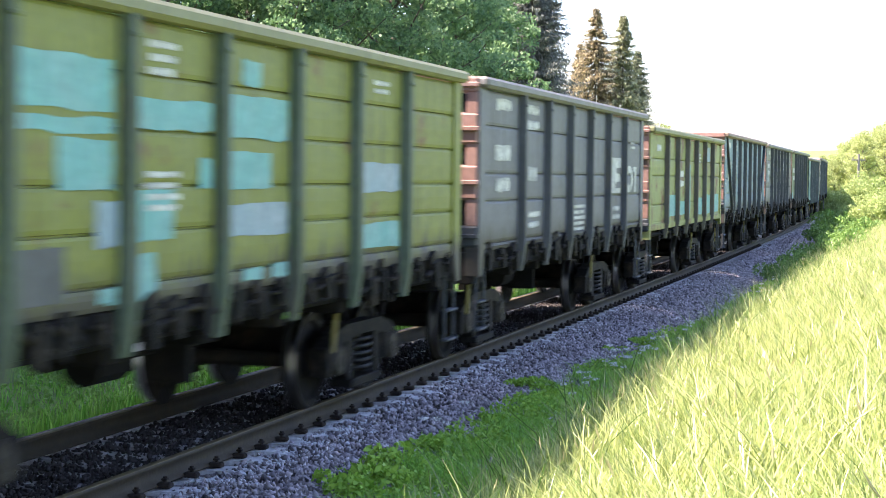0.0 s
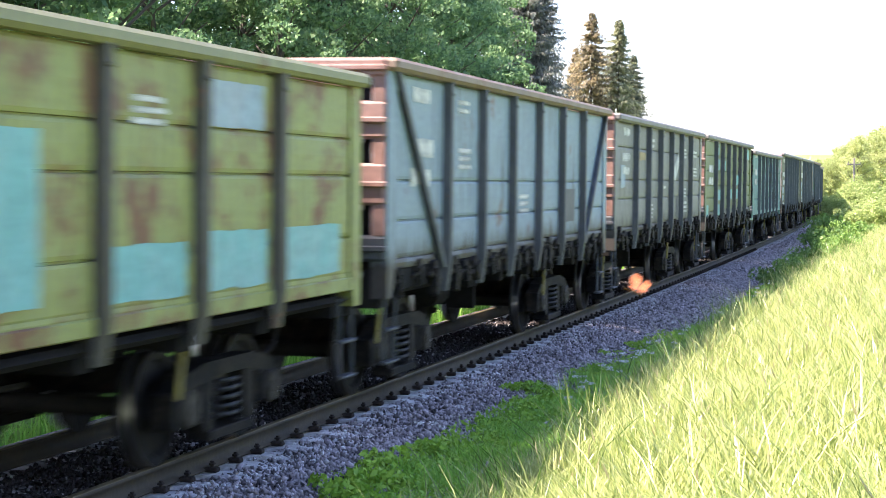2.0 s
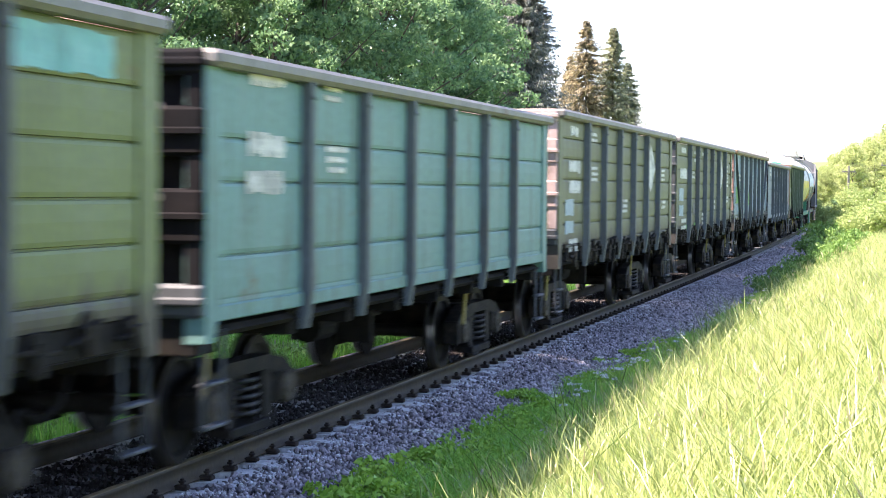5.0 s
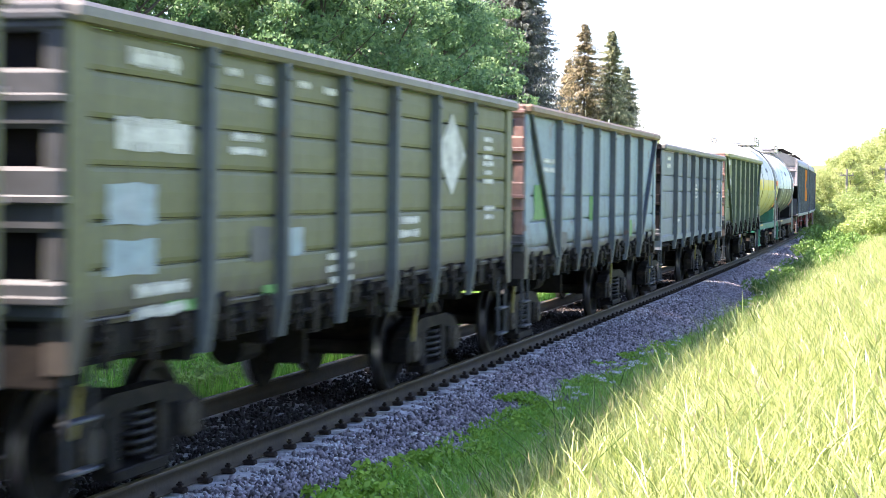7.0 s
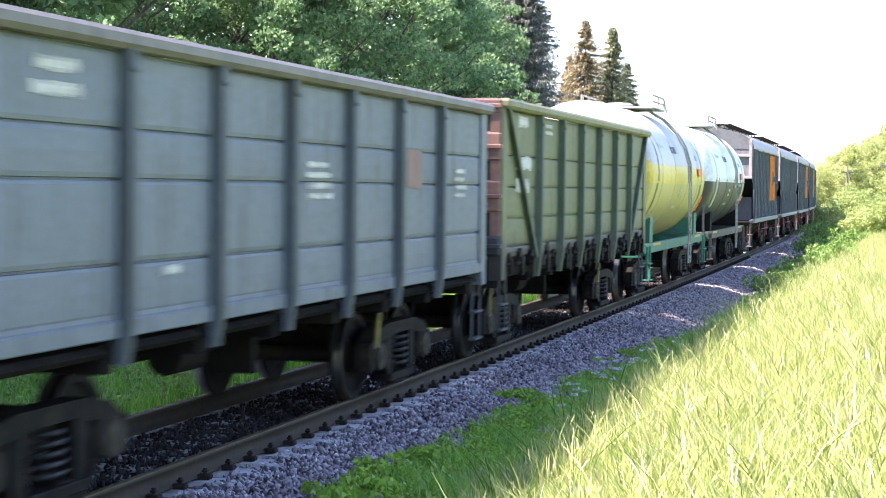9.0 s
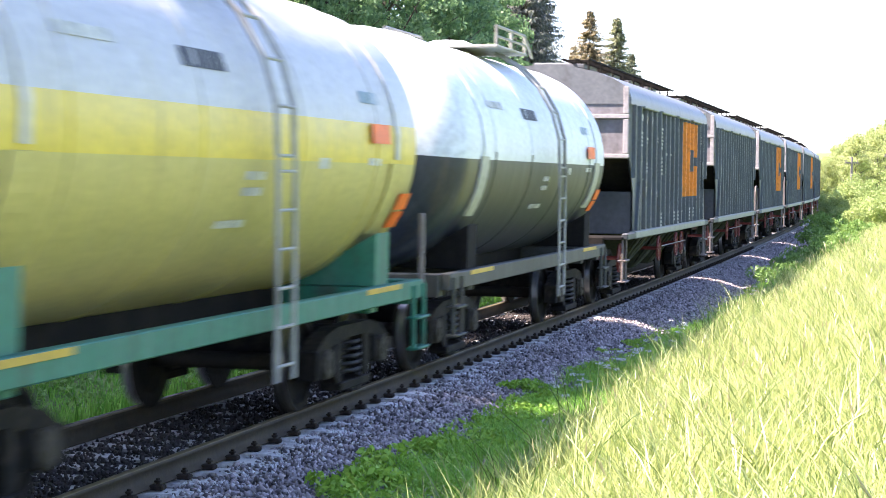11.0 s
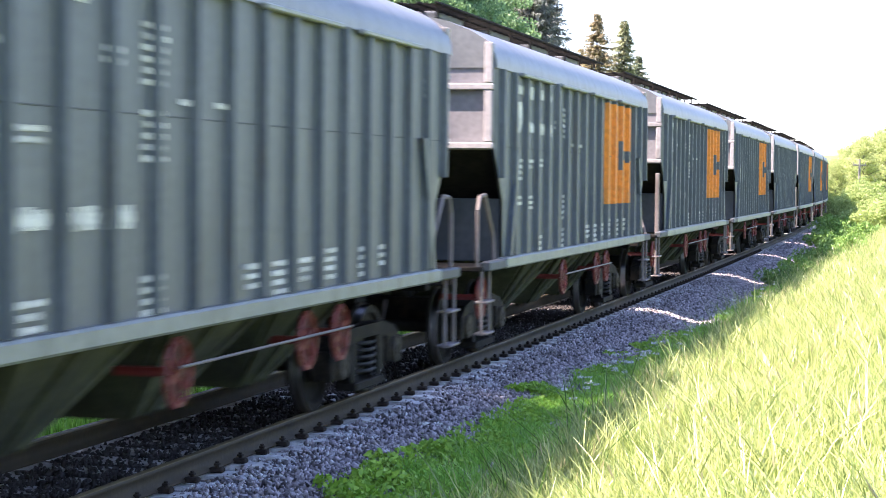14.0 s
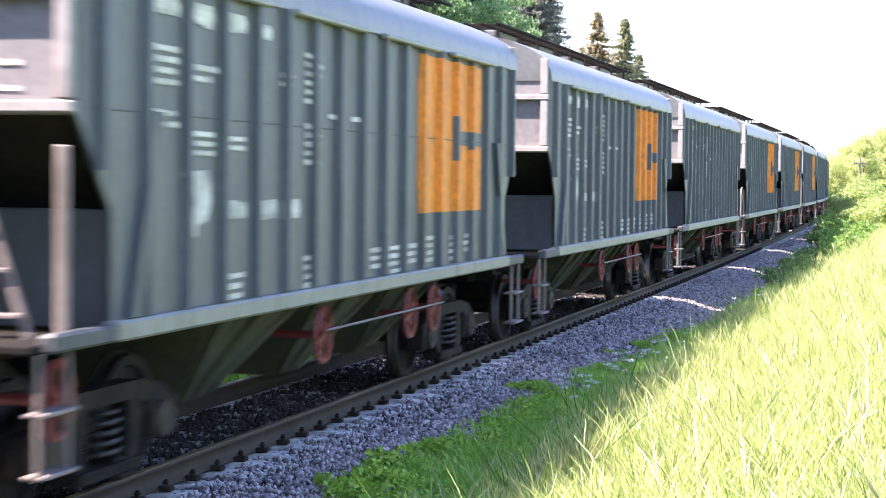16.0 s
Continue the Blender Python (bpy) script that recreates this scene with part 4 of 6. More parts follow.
    for i, (y, z, w, h, r) in enumerate([(-4.9, 3.5, 0.42, 0.13, 1), (-4.3, 3.48, 0.40, 0.17, 1), (-3.65, 3.48, 0.38, 0.16, 1), (-3.0, 3.46, 0.38, 0.14, 1), (-4.9, 3.2, 0.45, 0.05, 4), (-4.2, 3.1, 0.4, 0.05, 2), (-4.9, 2.75, 0.4, 0.05, 2), (-4.2, 2.62, 0.42, 0.045, 3), (-3.55, 2.6, 0.42, 0.045, 2), (-1.75, 3.35, 0.42, 0.05, 6), (-1.75, 2.75, 0.4, 0.05, 5), (-2.4, 3.15, 0.3, 0.05, 2), (-1.1, 2.85, 0.42, 0.05, 1), (-0.5, 2.85, 0.3, 0.05, 1), (-3.6, 2.05, 0.42, 0.16, 1), (-2.95, 2.05, 0.42, 0.16, 1), (-2.3, 2.05, 0.42, 0.16, 1), (0.8, 1.62, 0.35, 0.05, 4), (0.15, 1.62, 0.35, 0.05, 3), (1.45, 1.62, 0.35, 0.05, 3), (2.1, 1.68, 0.3, 0.05, 4), (-1.75, 1.62, 0.4, 0.05, 4), (3.1, 1.66, 0.3, 0.05, 4), (3.75, 1.66, 0.3, 0.05, 3), (5.3, 3.35, 0.25, 0.05, 3), (-3.55, 1.55, 0.3, 0.05, 3)]):
        if raised:
            y = y - 0.65 if z == 2.05 else y
            z = {2.05: 3.02, 3.2: 2.58, 3.1: 2.58, 2.75: 2.1, 2.62: 2.1}.get(z, z)
        text_bars(wagon, HW + 0.012, y, z, w, h, r, seed=700 + i)
    up = 0.98 if raised else 0.0
    flag = Shape().prism([(y - 0.66 * up, z + up) for y, z in ((-4.60, 2.34), (-4.12, 2.36), (-4.06, 2.28), (-4.05, 2.10), (-4.14, 1.98), (-4.30, 1.95), (-4.33, 1.87), (-4.46, 1.87), (-4.45, 2.02), (-4.34, 2.10), (-4.36, 2.16), (-4.58, 2.14))], 0, HW + 0.012, HW + 0.016)
    part("painted_marking", flag, M["white_mark"], wagon, "pale hooked painted marking")
    return wagon, wheels


# ---- tank wagons ----
def tank(label, upper, lower, belly, split, frame_mat, strap, seed, cap_mat=None, nose_mat=None):
    wagon = tagged(new("tank_wagon"), label, "tank wagon", "wagons of the train")
    wheels = []
    R, TL, ZC = 1.50, 5.35, 2.64
    mats = [M[upper], M[lower], M[cap_mat or nose_mat or upper], M[frame_mat], M[belly]]

    def which(p):
        if p[1] < -TL + 0.16 and cap_mat:
            return 2 if p[2] > -0.1 else 0
        # lower front end of the shell takes the blue-black colour
        if nose_mat and p[1] < -TL + 1.15 and p[2] < split[0]:
            return 2
        return 0 if p[2] > split[0] else (1 if p[2] > split[1] else 4)
    prof = []
    for k in range(7):
        a = math.pi / 2 * k / 6
        prof.append((-TL + 0.55 - 0.55 * math.cos(a), max(0.02, R * math.sin(a) ** 0.8)))
    prof += [(-TL + 0.56 + (2 * TL - 1.12) * q, R) for q in (0.06, 0.16, 0.3, 0.5, 0.7, 0.84, 0.92)]
    prof += [(-a, r) for a, r in prof[6::-1]]
    sh = Shape().turn(prof, 1, 96, mats=which)
    ob = part("tank_shell", sh, mats, wagon, "two-tone painted cylindrical tank", at=(0, 0, ZC), smooth=True)
    seams = Shape()
    for y in (-3.4, -1.15, 1.15, 3.4):
        seams.turn([(y - 0.03, R + 0.001), (y - 0.02, R + 0.012), (y + 0.02, R + 0.012), (y + 0.03, R + 0.001)], 1, 48, mats=which)
    part("weld_seam", seams, mats, wagon, at=(0, 0, ZC), smooth=True)
    # narrow hoops over the top, broad beige straps on the lower half
    for y, half_w, low_a, high, mt in ((-4.05, 0.06, -0.1, True, upper), (4.05, 0.06, -0.1, True, upper)):
        st = Shape()
        n = 20
        vs, fs = [], []
        for k in range(n + 1):
            a = low_a + (math.pi - 2 * low_a) * k / n
            for dy, rr in ((-half_w, R + 0.004), (-half_w, R + 0.025), (half_w, R + 0.025), (half_w, R + 0.004)):
                vs.append((rr * math.cos(a), y + dy, ZC + rr * math.sin(a)))
        for k in range(n):
            for j in range(4):
                fs.append((k * 4 + j, k * 4 + (j + 1) % 4, (k + 1) * 4 + (j + 1) % 4, (k + 1) * 4 + j))
        st.put(vs, fs)
        part("tank_strap", st, M[mt], wagon, "painted tie-down strap")
        for sg in (1, -1):
            lw = Shape()
            arc = [math.asin(max(-0.62, (split[0] if lower == "oil" else split[1]) / R)) - 0.085 * k for k in range(7)]
            vs = [(sg * rr * math.cos(a), y + dy, ZC + rr * math.sin(a)) for a in arc for dy, rr in ((-0.2, R + 0.004), (-0.2, R + 0.03), (0.2, R + 0.03), (0.2, R + 0.004))]
            lw.put(vs, [(k * 4 + j, k * 4 + (j + 1) % 4, (k + 1) * 4 + (j + 1) % 4, (k + 1) * 4 + j) for k in range(6) for j in range(4)] + [(3, 2, 1, 0), (24, 25, 26, 27)])
            part("strap_plate", lw, M[strap], wagon, "broad beige strap plate")
        sd = Shape()
        sd.prism([(-1.35, 1.20), (1.35, 1.20), (1.36, 1.74), (1.05, 1.56), (0.5, 1.26), (-0.5, 1.26), (-1.05, 1.56), (-1.36, 1.74)], 1, y - 0.24, y + 0.24)
        part("saddle", sd, M["under" if lower == "oil" else frame_mat], wagon, "tank saddle")
    dome = Shape()
    dome.turn([(4.0, 0.30), (4.18, 0.30), (4.21, 0.34), (4.26, 0.34), (4.30, 0.25), (4.32, 0.0)], 2, 20)
    part("manhole", dome, M[upper], wagon, "manhole with cover", smooth=False)
    pl = Shape().box(-0.75, 0.95, -1.0, 1.0, 4.14, 4.18)
    for xx in (-0.7, 0.92):
        for yy in (-0.95, 0.0, 0.95):
            pl.rod((xx, yy, 4.16), (xx, yy, 4.44), 0.022, 6)
        pl.rod((xx, -0.95, 4.44), (xx, 0.95, 4.44), 0.022, 6)
        pl.rod((xx, 0.95, 4.44), (xx, 1.5, 4.15), 0.022, 6)
        pl.rod((xx, -0.95, 4.3), (xx, 0.95, 4.3), 0.018, 6)
    part("top_platform", pl, M["greyrail"], wagon, "platform with tube railing")
    ang = [-0.1 + 0.25 * k for k in range(6)]
    ladder = None
    for yy in (0.0, 0.42):
        st = Shape().box(R + 0.155, R + 0.185, yy - 0.03, yy + 0.03, 0.62, ZC - 0.14, 0.004)
        pts = [(R + 0.17, yy, ZC - 0.15)] + [((R + 0.17) * math.cos(a), yy, ZC + (R + 0.13) * math.sin(a)) for a in ang]
        for a, b in zip(pts, pts[1:]):
            st.rod(a, b, 0.026, 6)
        o = part("ladder" if ladder is None else "stile", st, M["greyrail"], wagon if ladder is None else ladder, "pale grey side ladder" if ladder is None else "")
        ladder = ladder or o
    for k in range(6):
        part("rung", Shape().rod((R + 0.17, 0.02, 0.75 + 0.32 * k), (R + 0.17, 0.40, 0.75 + 0.32 * k), 0.016, 6), M["greyrail"], ladder)
    for a in ang:
        x, z = (R + 0.165) * math.cos(a), ZC + (R + 0.13) * math.sin(a)
        part("rung", Shape().rod((x, 0.02, z), (x, 0.40, z), 0.016, 6), M["greyrail"], ladder)
    part("centre_sill", Shape().box(-0.3, 0.3, -5.4, 5.4, 0.90, 1.20), M["under"], wagon)
    for xx in (1.38, -1.38):
        part("frame_beam", Shape().box(xx - 0.06, xx + 0.06, -5.45, 5.45, 1.0, 1.20), M[frame_mat], wagon, "long frame beam")
    for y in (-5.4, -3.9, 3.9, 5.4):
        part("cross_beam", Shape().box(-1.315, 1.315, y - 0.12, y + 0.12, 0.92, 1.19), M[frame_mat], wagon)
    for y in (-3.85, 3.85):
        part("edge_stripe", Shape().box(1.445, 1.452, y - 0.6, y + 0.6, 1.14, 1.195, 0.002), M["signyellow"], wagon, "yellow edge stripe")
    for e in (-1, 1):
        add_coupler(wagon, e * 5.35, e, None)
        add_bogie(wagon, e * 3.9, wheels)
        stp = Shape()
        for dy in (0.05, 0.45):
            stp.rod((1.45, e * (5.4 - dy), 1.15), (1.45, e * (5.4 - dy), 0.45), 0.03, 6)
        for zz in (0.47, 0.8):
            stp.box(1.38, 1.52, min(e * 5.38, e * 4.92), max(e * 5.38, e * 4.92), zz - 0.015, zz + 0.015)
        part("step_ladder", stp, M[frame_mat], wagon, "boarding steps")
        if e > 0 and lower == "yellow":
            part("handrail", Shape().box(1.39, 1.45, 5.32, 5.38, 1.16, 1.92), M["railrust"], wagon, "rusty upright handrail")
    for y, ang0, w, h, r, mt in ((-3.0, 0.42, 0.9, 0.10, 1, "white_mark"), (-1.0, 0.38, 0.8, 0.16, 1, "greypatch"), (0.0, -0.22, 0.4, 0.07, 2, "white_mark"), (-0.2, -0.5, 0.6, 0.07, 1, "white_mark"), (3.2, 0.30, 0.5, 0.12, 1, "paleblue"), (3.3, -0.12, 0.4, 0.07, 1, "white_mark"), (1.7, -0.14, 0.2, 0.1, 1, "white_mark")):
        tb = Shape()
        rng = random.Random(int(seed * 31 + y * 10))
        yy = y - w / 2
        while yy < y + w / 2:
            ln = rng.uniform(0.06, 0.16)
            for q in range(r):
                a0 = ang0 - q * 0.09
                ca, sa = math.cos(a0), math.sin(a0)
                rr = R + 0.006
                vs = []
                for da in (-h / R / 2, h / R / 2):
                    for yv in (yy, yy + ln):
                        for dr in (0.0, 0.004):
                            vs.append(((rr + dr) * math.cos(a0 + da), yv, ZC + (rr + dr) * math.sin(a0 + da)))
                tb.put(vs, [(0, 1, 3, 2), (4, 6, 7, 5), (0, 4, 5, 1), (2, 3, 7, 6), (1, 5, 7, 3), (0, 2, 6, 4)])
            yy += ln + 0.03
        part("stencil_marking", tb, M[mt], wagon, "stencilled marking")
    for z0, z1, ya, yb in ((-0.86, -0.69, 4.4, 4.78), (-0.67, -0.50, 4.4, 4.78), (0.0, 0.19, 3.1, 3.7)):
        vs = []
        for dz in (z0, z1):
            a = math.asin(dz / R)
            for yv in (ya, yb):
                for dr in (0.034, 0.042):
                    vs.append(((R + dr) * math.cos(a), yv, ZC + dz))
        part("hazard_plate", Shape().put(vs, [(0, 1, 3, 2), (4, 6, 7, 5), (0, 4, 5, 1), (2, 3, 7, 6), (1, 5, 7, 3), (0, 2, 6, 4)]), M["signorange"], wagon, "orange hazard plate")
    return wagon, wheels


# ---- the train ----
def grid_patches(seed, mat, n):
    rng = random.Random(seed)
    out = []
    for _ in range(n):
        k = rng.randrange(7)
        edges = [-GL] + RIBS + [GL]
        a, b = edges[k] + 0.12, edges[k + 1] - 0.12
        r = rng.randrange(5)
        h = (3.36 - 1.4) / 5
        z = 1.4 + r * h
        y0 = rng.uniform(a, a + 0.5 * (b - a))
        out.append((y0, min(b, y0 + rng.uniform(0.4, 1.2)), z + 0.05, z + h - 0.06, mat))
    return out


W0_PATCH = [(-5.9, -5.2, 2.25, 2.6, "cyan"), (-4.0, -2.7, 2.7, 3.05, "cyan"), (-4.0, -2.7, 2.56, 2.66, "cyan"), (-3.5, -2.7, 2.2, 2.52, "cyan"), (-2.95, -2.62, 1.82, 2.12, "paleblue"), (-2.9, -2.65, 1.45, 1.55, "cyan"),
            (-2.35, -0.98, 2.62, 2.83, "cyan"), (-2.35, -1.7, 1.85, 2.2, "cyan"), (-2.35, -2.0, 1.44, 1.75, "cyan"), (-1.2, -0.98, 2.2, 2.42, "cyan"), (-0.7, 0.7, 2.58, 2.92, "cyan"), (-0.35, 0.05, 3.0, 3.2, "cyan"), (-0.7, 0.3, 2.2, 2.48, "cyan"), (-0.7, 0.7, 1.82, 2.08, "paleblue"), (-0.3, 0.1, 1.46, 1.56, "cyan"), (0.35, 0.7, 1.46, 1.58, "cyan"), (2.7, 4.05, 2.15, 2.42, "paleblue"), (2.7, 4.05, 1.6, 1.85, "cyan"), (-4.0, -3.4, 1.5, 1.85, "greypatch")]
STD_MARKS = [(-5.2, 3.2, 0.7, 0.16, 1), (-5.2, 2.65, 0.9, 0.2, 2), (-3.4, 3.2, 0.5, 0.06, 2), (-3.3, 2.65, 0.6, 0.06, 3), (0.0, 2.1, 0.6, 0.06, 3), (3.4, 2.9, 0.5, 0.06, 3), (5.2, 2.7, 0.5, 0.06, 3), (5.3, 2.05, 0.6, 0.07, 2)]

TRAIN = []      # (thing, wheels, length over couplers)


def gon(*a, **k):
    TRAIN.append((*gondola(*a, **k), 13.92))


gon("moss-green open wagon with cyan touch-up patches", "moss", "rib_green", "rimgreen", patches=W0_PATCH, marks=[(-1.9, 3.2, 0.5, 0.06, 3), (-1.9, 2.3, 0.6, 0.05, 4), (3.4, 3.2, 0.5, 0.05, 2)], seed=1)
gon("weathered grey open wagon with white stencils", "grey", "rib_dark", "rimgrey", seams=(2.93, 2.35, 2.01, 1.50), marks=[(-5.2, 3.2, 0.8, 0.16, 1), (-5.2, 2.6, 0.9, 0.2, 1), (-5.2, 2.2, 0.9, 0.2, 1), (-3.4, 3.2, 0.9, 0.13, 2), (-3.3, 1.8, 0.7, 0.09, 2), (-3.4, 2.35, 0.6, 0.2, 1), (0.0, 1.86, 1.15, 0.055, 5), (3.5, 1.78, 0.7, 0.09, 2), (5.3, 2.92, 0.5, 0.05, 2)], seed=2)
gon("rusty lime-green open wagon with pale blue patches", "lime", "rib_brown", "rimgreen", seams=(2.69, 2.35, 1.78, 1.415), top=3.30, sill=True, patches=[(-4.1, -2.6, 1.5, 1.95, "cyan"), (-2.3, -1.0, 1.5, 1.8, "cyan"), (-0.7, 0.0, 1.5, 2.6, "cyan"), (1.0, 2.3, 1.46, 1.85, "cyan"), (2.7, 4.0, 1.46, 1.9, "cyan"), (4.4, 5.9, 1.46, 1.9, "cyan"), (2.8, 3.9, 2.7, 3.05, "paleblue"), (-4.05, -3.5, 1.45, 1.95, "greypatch")], marks=[(-5.2, 2.9, 0.6, 0.14, 1), (-1.6, 2.4, 0.8, 0.14, 2), (1.6, 2.85, 0.6, 0.05, 3)], seed=3)
gon("pale blue open wagon with diagonal corner braces", "ice", "rib_dark", "rimbrown", seams=(2.31, 1.90, 1.52), top=3.52, diagonals=True, patches=[(2.8, 3.7, 1.7, 2.2, "greypatch")], marks=STD_MARKS[:5], seed=4)
gon("putty-grey open wagon with faded stencils", "putty", "rib_dark", "rimgrey", seams=(2.93, 2.35, 2.01, 1.50), patches=[(1.95, 2.38, 1.55, 2.0, "greypatch"), (-3.5, -2.8, 2.72, 2.86, "ochre"), (-5.8, -5.3, 2.2, 2.6, "paleblue")], marks=[(-5.2, 3.2, 0.7, 0.16, 1), (-5.2, 2.75, 0.9, 0.16, 2), (-2.0, 3.12, 0.9, 0.07, 2), (-0.1, 2.2, 0.6, 0.07, 1), (-1.9, 1.85, 0.4, 0.05, 4), (3.3, 3.02, 0.7, 0.05, 3), (3.3, 2.15, 0.55, 0.05, 3), (3.3, 1.85, 0.9, 0.06, 3), (5.2, 3.0, 0.9, 0.06, 2), (5.2, 2.62, 0.9, 0.05, 3)], seed=5)
gon("fern-green open wagon with cyan touch-up patches", "fern", "rib_dark", "rimgrey", patches=grid_patches(5, "cyan", 16), marks=[(-5.2, 2.65, 0.9, 0.2, 2)], seed=6)
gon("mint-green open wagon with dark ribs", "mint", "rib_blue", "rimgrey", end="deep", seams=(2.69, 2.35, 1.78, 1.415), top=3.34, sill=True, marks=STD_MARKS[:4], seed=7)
gon("clean olive open wagon with pale diamond marking", "olive", "rib_blue", "rimgrey", end="pinkprime", seams=(3.08, 2.77, 2.46, 2.10, 1.78, 1.47), patches=[(-5.9, -5.2, 1.9, 2.15, "paleblue"), (-5.9, -5.2, 1.62, 1.82, "paleblue")], marks=STD_MARKS + [(-5.2, 1.5, 0.8, 0.08, 2)], seed=8)
gon("olive open wagon with pale diamond and touch-up squares", "olive", "rib_blue", "rimgrey", end="rib_dark", seams=(3.08, 2.77, 2.46, 2.10, 1.78, 1.47), patches=[(-5.9, -5.1, 2.06, 2.34, "paleblue"), (-5.9, -5.1, 1.72, 1.96, "paleblue"), (-3.2, -2.7, 1.72, 2.0, "greypatch"), (-2.3, -1.9, 1.75, 1.98, "paleblue"), (-4.9, -4.4, 1.42, 1.5, "brightgreen"), (-2.9, -2.6, 1.44, 1.52, "brightgreen")], marks=[(-5.2, 3.2, 0.9, 0.14, 1), (-5.15, 2.68, 1.3, 0.24, 1), (-3.3, 2.72, 0.8, 0.07, 2), (-3.6, 3.22, 0.3, 0.07, 1), (-2.9, 3.2, 0.35, 0.08, 1), (-2.9, 3.02, 0.35, 0.08, 1), (-1.9, 3.22, 0.3, 0.07, 1), (-1.2, 3.2, 0.35, 0.08, 1), (1.6, 2.0, 0.9, 0.09, 2), (-0.8, 1.7, 0.8, 0.07, 3), (-5.0, 1.6, 1.0, 0.1, 2), (5.2, 2.95, 0.5, 0.07, 3), (5.2, 2.65, 0.6, 0.07, 3), (5.3, 2.1, 0.6, 0.07, 2)], seed=9)
gon("pale blue open wagon with green patches and diagonal braces", "ice", "rib_blue", "rimbrown", seams=(2.26, 1.90, 1.55), top=3.50, diagonals=True, patches=[(-5.85, -4.95, 1.92, 2.4, "brightgreen"), (-2.4, -2.0, 1.8, 2.2, "brightgreen"), (-1.3, -1.0, 1.85, 2.25, "brightgreen"), (2.9, 3.4, 1.5, 1.8, "brightgreen"), (-4.0, -3.3, 1.42, 1.7, "greypatch")], marks=[(-4.8, 2.75, 1.0, 0.08, 2)], seed=10)
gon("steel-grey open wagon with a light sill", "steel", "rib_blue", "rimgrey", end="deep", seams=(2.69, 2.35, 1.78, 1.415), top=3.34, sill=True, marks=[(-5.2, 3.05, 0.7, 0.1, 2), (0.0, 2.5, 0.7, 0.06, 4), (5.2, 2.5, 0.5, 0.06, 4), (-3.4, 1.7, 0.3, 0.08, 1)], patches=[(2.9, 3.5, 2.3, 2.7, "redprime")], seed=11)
gon("drab green open wagon with diagonal corner braces", "drab", "rib_green", "rimgreen", seams=(2.74, 2.33, 1.92, 1.55), top=3.46, diagonals=True, marks=STD_MARKS[:3], seed=12)
# pale diamonds of the two olive wagons
for w in (TRAIN[7][0], TRAIN[8][0]):
    part("diamond_marking", Shape().prism([(3.36, 2.26), (4.02, 2.73), (3.36, 3.2), (2.70, 2.73)], 0, GW + 0.019, GW + 0.024), M["white_mark"], w, "pale painted diamond")

# large pale hand-painted signs of the grey wagon, and the pale chevron of the putty one
grey_wagon, putty_wagon = TRAIN[1][0], TRAIN[4][0]
part("painted_sign", Shape().prism([(2.72, 2.04), (3.95, 2.04), (3.95, 2.12), (3.45, 2.12), (3.5, 2.22), (3.95, 2.24), (3.95, 2.36), (3.55, 2.38), (3.5, 2.46), (4.0, 2.48), (4.0, 2.64), (3.0, 2.64)], 0, GW + 0.017, GW + 0.021), M["white_mark"], grey_wagon, "large worn white painted sign")
ring = Shape()
for k in range(14):
    a0, a1 = 2 * math.pi * k / 14, 2 * math.pi * (k + 1) / 14
    ring.prism([(4.95 + r * 0.42 * math.cos(a), 2.28 + r * 0.24 * math.sin(a)) for r, a in ((1.0, a0), (1.0, a1), (0.5, a1), (0.5, a0))], 0, GW + 0.017, GW + 0.021)
part("painted_sign", ring, M["white_mark"], grey_wagon, "worn white painted ring")
part("painted_sign", Shape().prism([(5.5, 2.05), (5.75, 2.05), (5.75, 2.5), (5.4, 2.5), (5.4, 2.42), (5.55, 2.40)], 0, GW + 0.017, GW + 0.021), M["white_mark"], grey_wagon, "worn white painted stroke")
part("painted_chevron", Shape().prism([(1.05, 2.62), (1.25, 2.72), (1.5, 2.60), (1.95, 2.78), (2.36, 2.98), (2.30, 2.66), (1.75, 2.34), (1.45, 2.36)], 0, GW + 0.017, GW + 0.021), M["white_mark"], putty_wagon, "pale painted chevron")

TRAIN.append((*tank("cream and yellow tank wagon on a green frame", "cream", "yellow", "paleyellow", (0.24, -0.19), "greenframe", "paleyellow", 3, "greenframe"), 12.02))
TRAIN.append((*tank("white and oily dark tank wagon with orange plates", "white_tank", "oil", "oil", (-0.06, -0.5), "tankframe", "strap", 4, None, "oilblue"), 12.02))
SLATE_LOGO, SLATE_PLAIN = "slate-grey grain hopper wagon with orange emblem", "plain slate-grey ribbed grain hopper wagon"
KINDS = {"a": (True, SLATE_LOGO, "", ""), "b": (False, SLATE_PLAIN, "", "hoop"), "c": (True, SLATE_LOGO, "hoop", "", True), "d": (True, SLATE_LOGO + " and end ladder", "ladder", "")}
HOP = {}
for kind in "abcdabcadbcda":
    if kind not in HOP:
        HOP[kind] = hopper(*KINDS[kind])
        TRAIN.append((*HOP[kind], 14.72))
        continue
    ob = copy_thing(HOP[kind][0], pose(0, 0, 0))
    TRAIN.append((ob, [o for o in ob.children_recursive if o.name.startswith("wheelset")], 14.72))


def gone(t):
    """Metres that the train has run at t seconds."""
    return 15.831 * t - 0.02492 * t ** 2 - 0.00523 * t ** 3 + 0.000111 * t ** 4 - 0.012


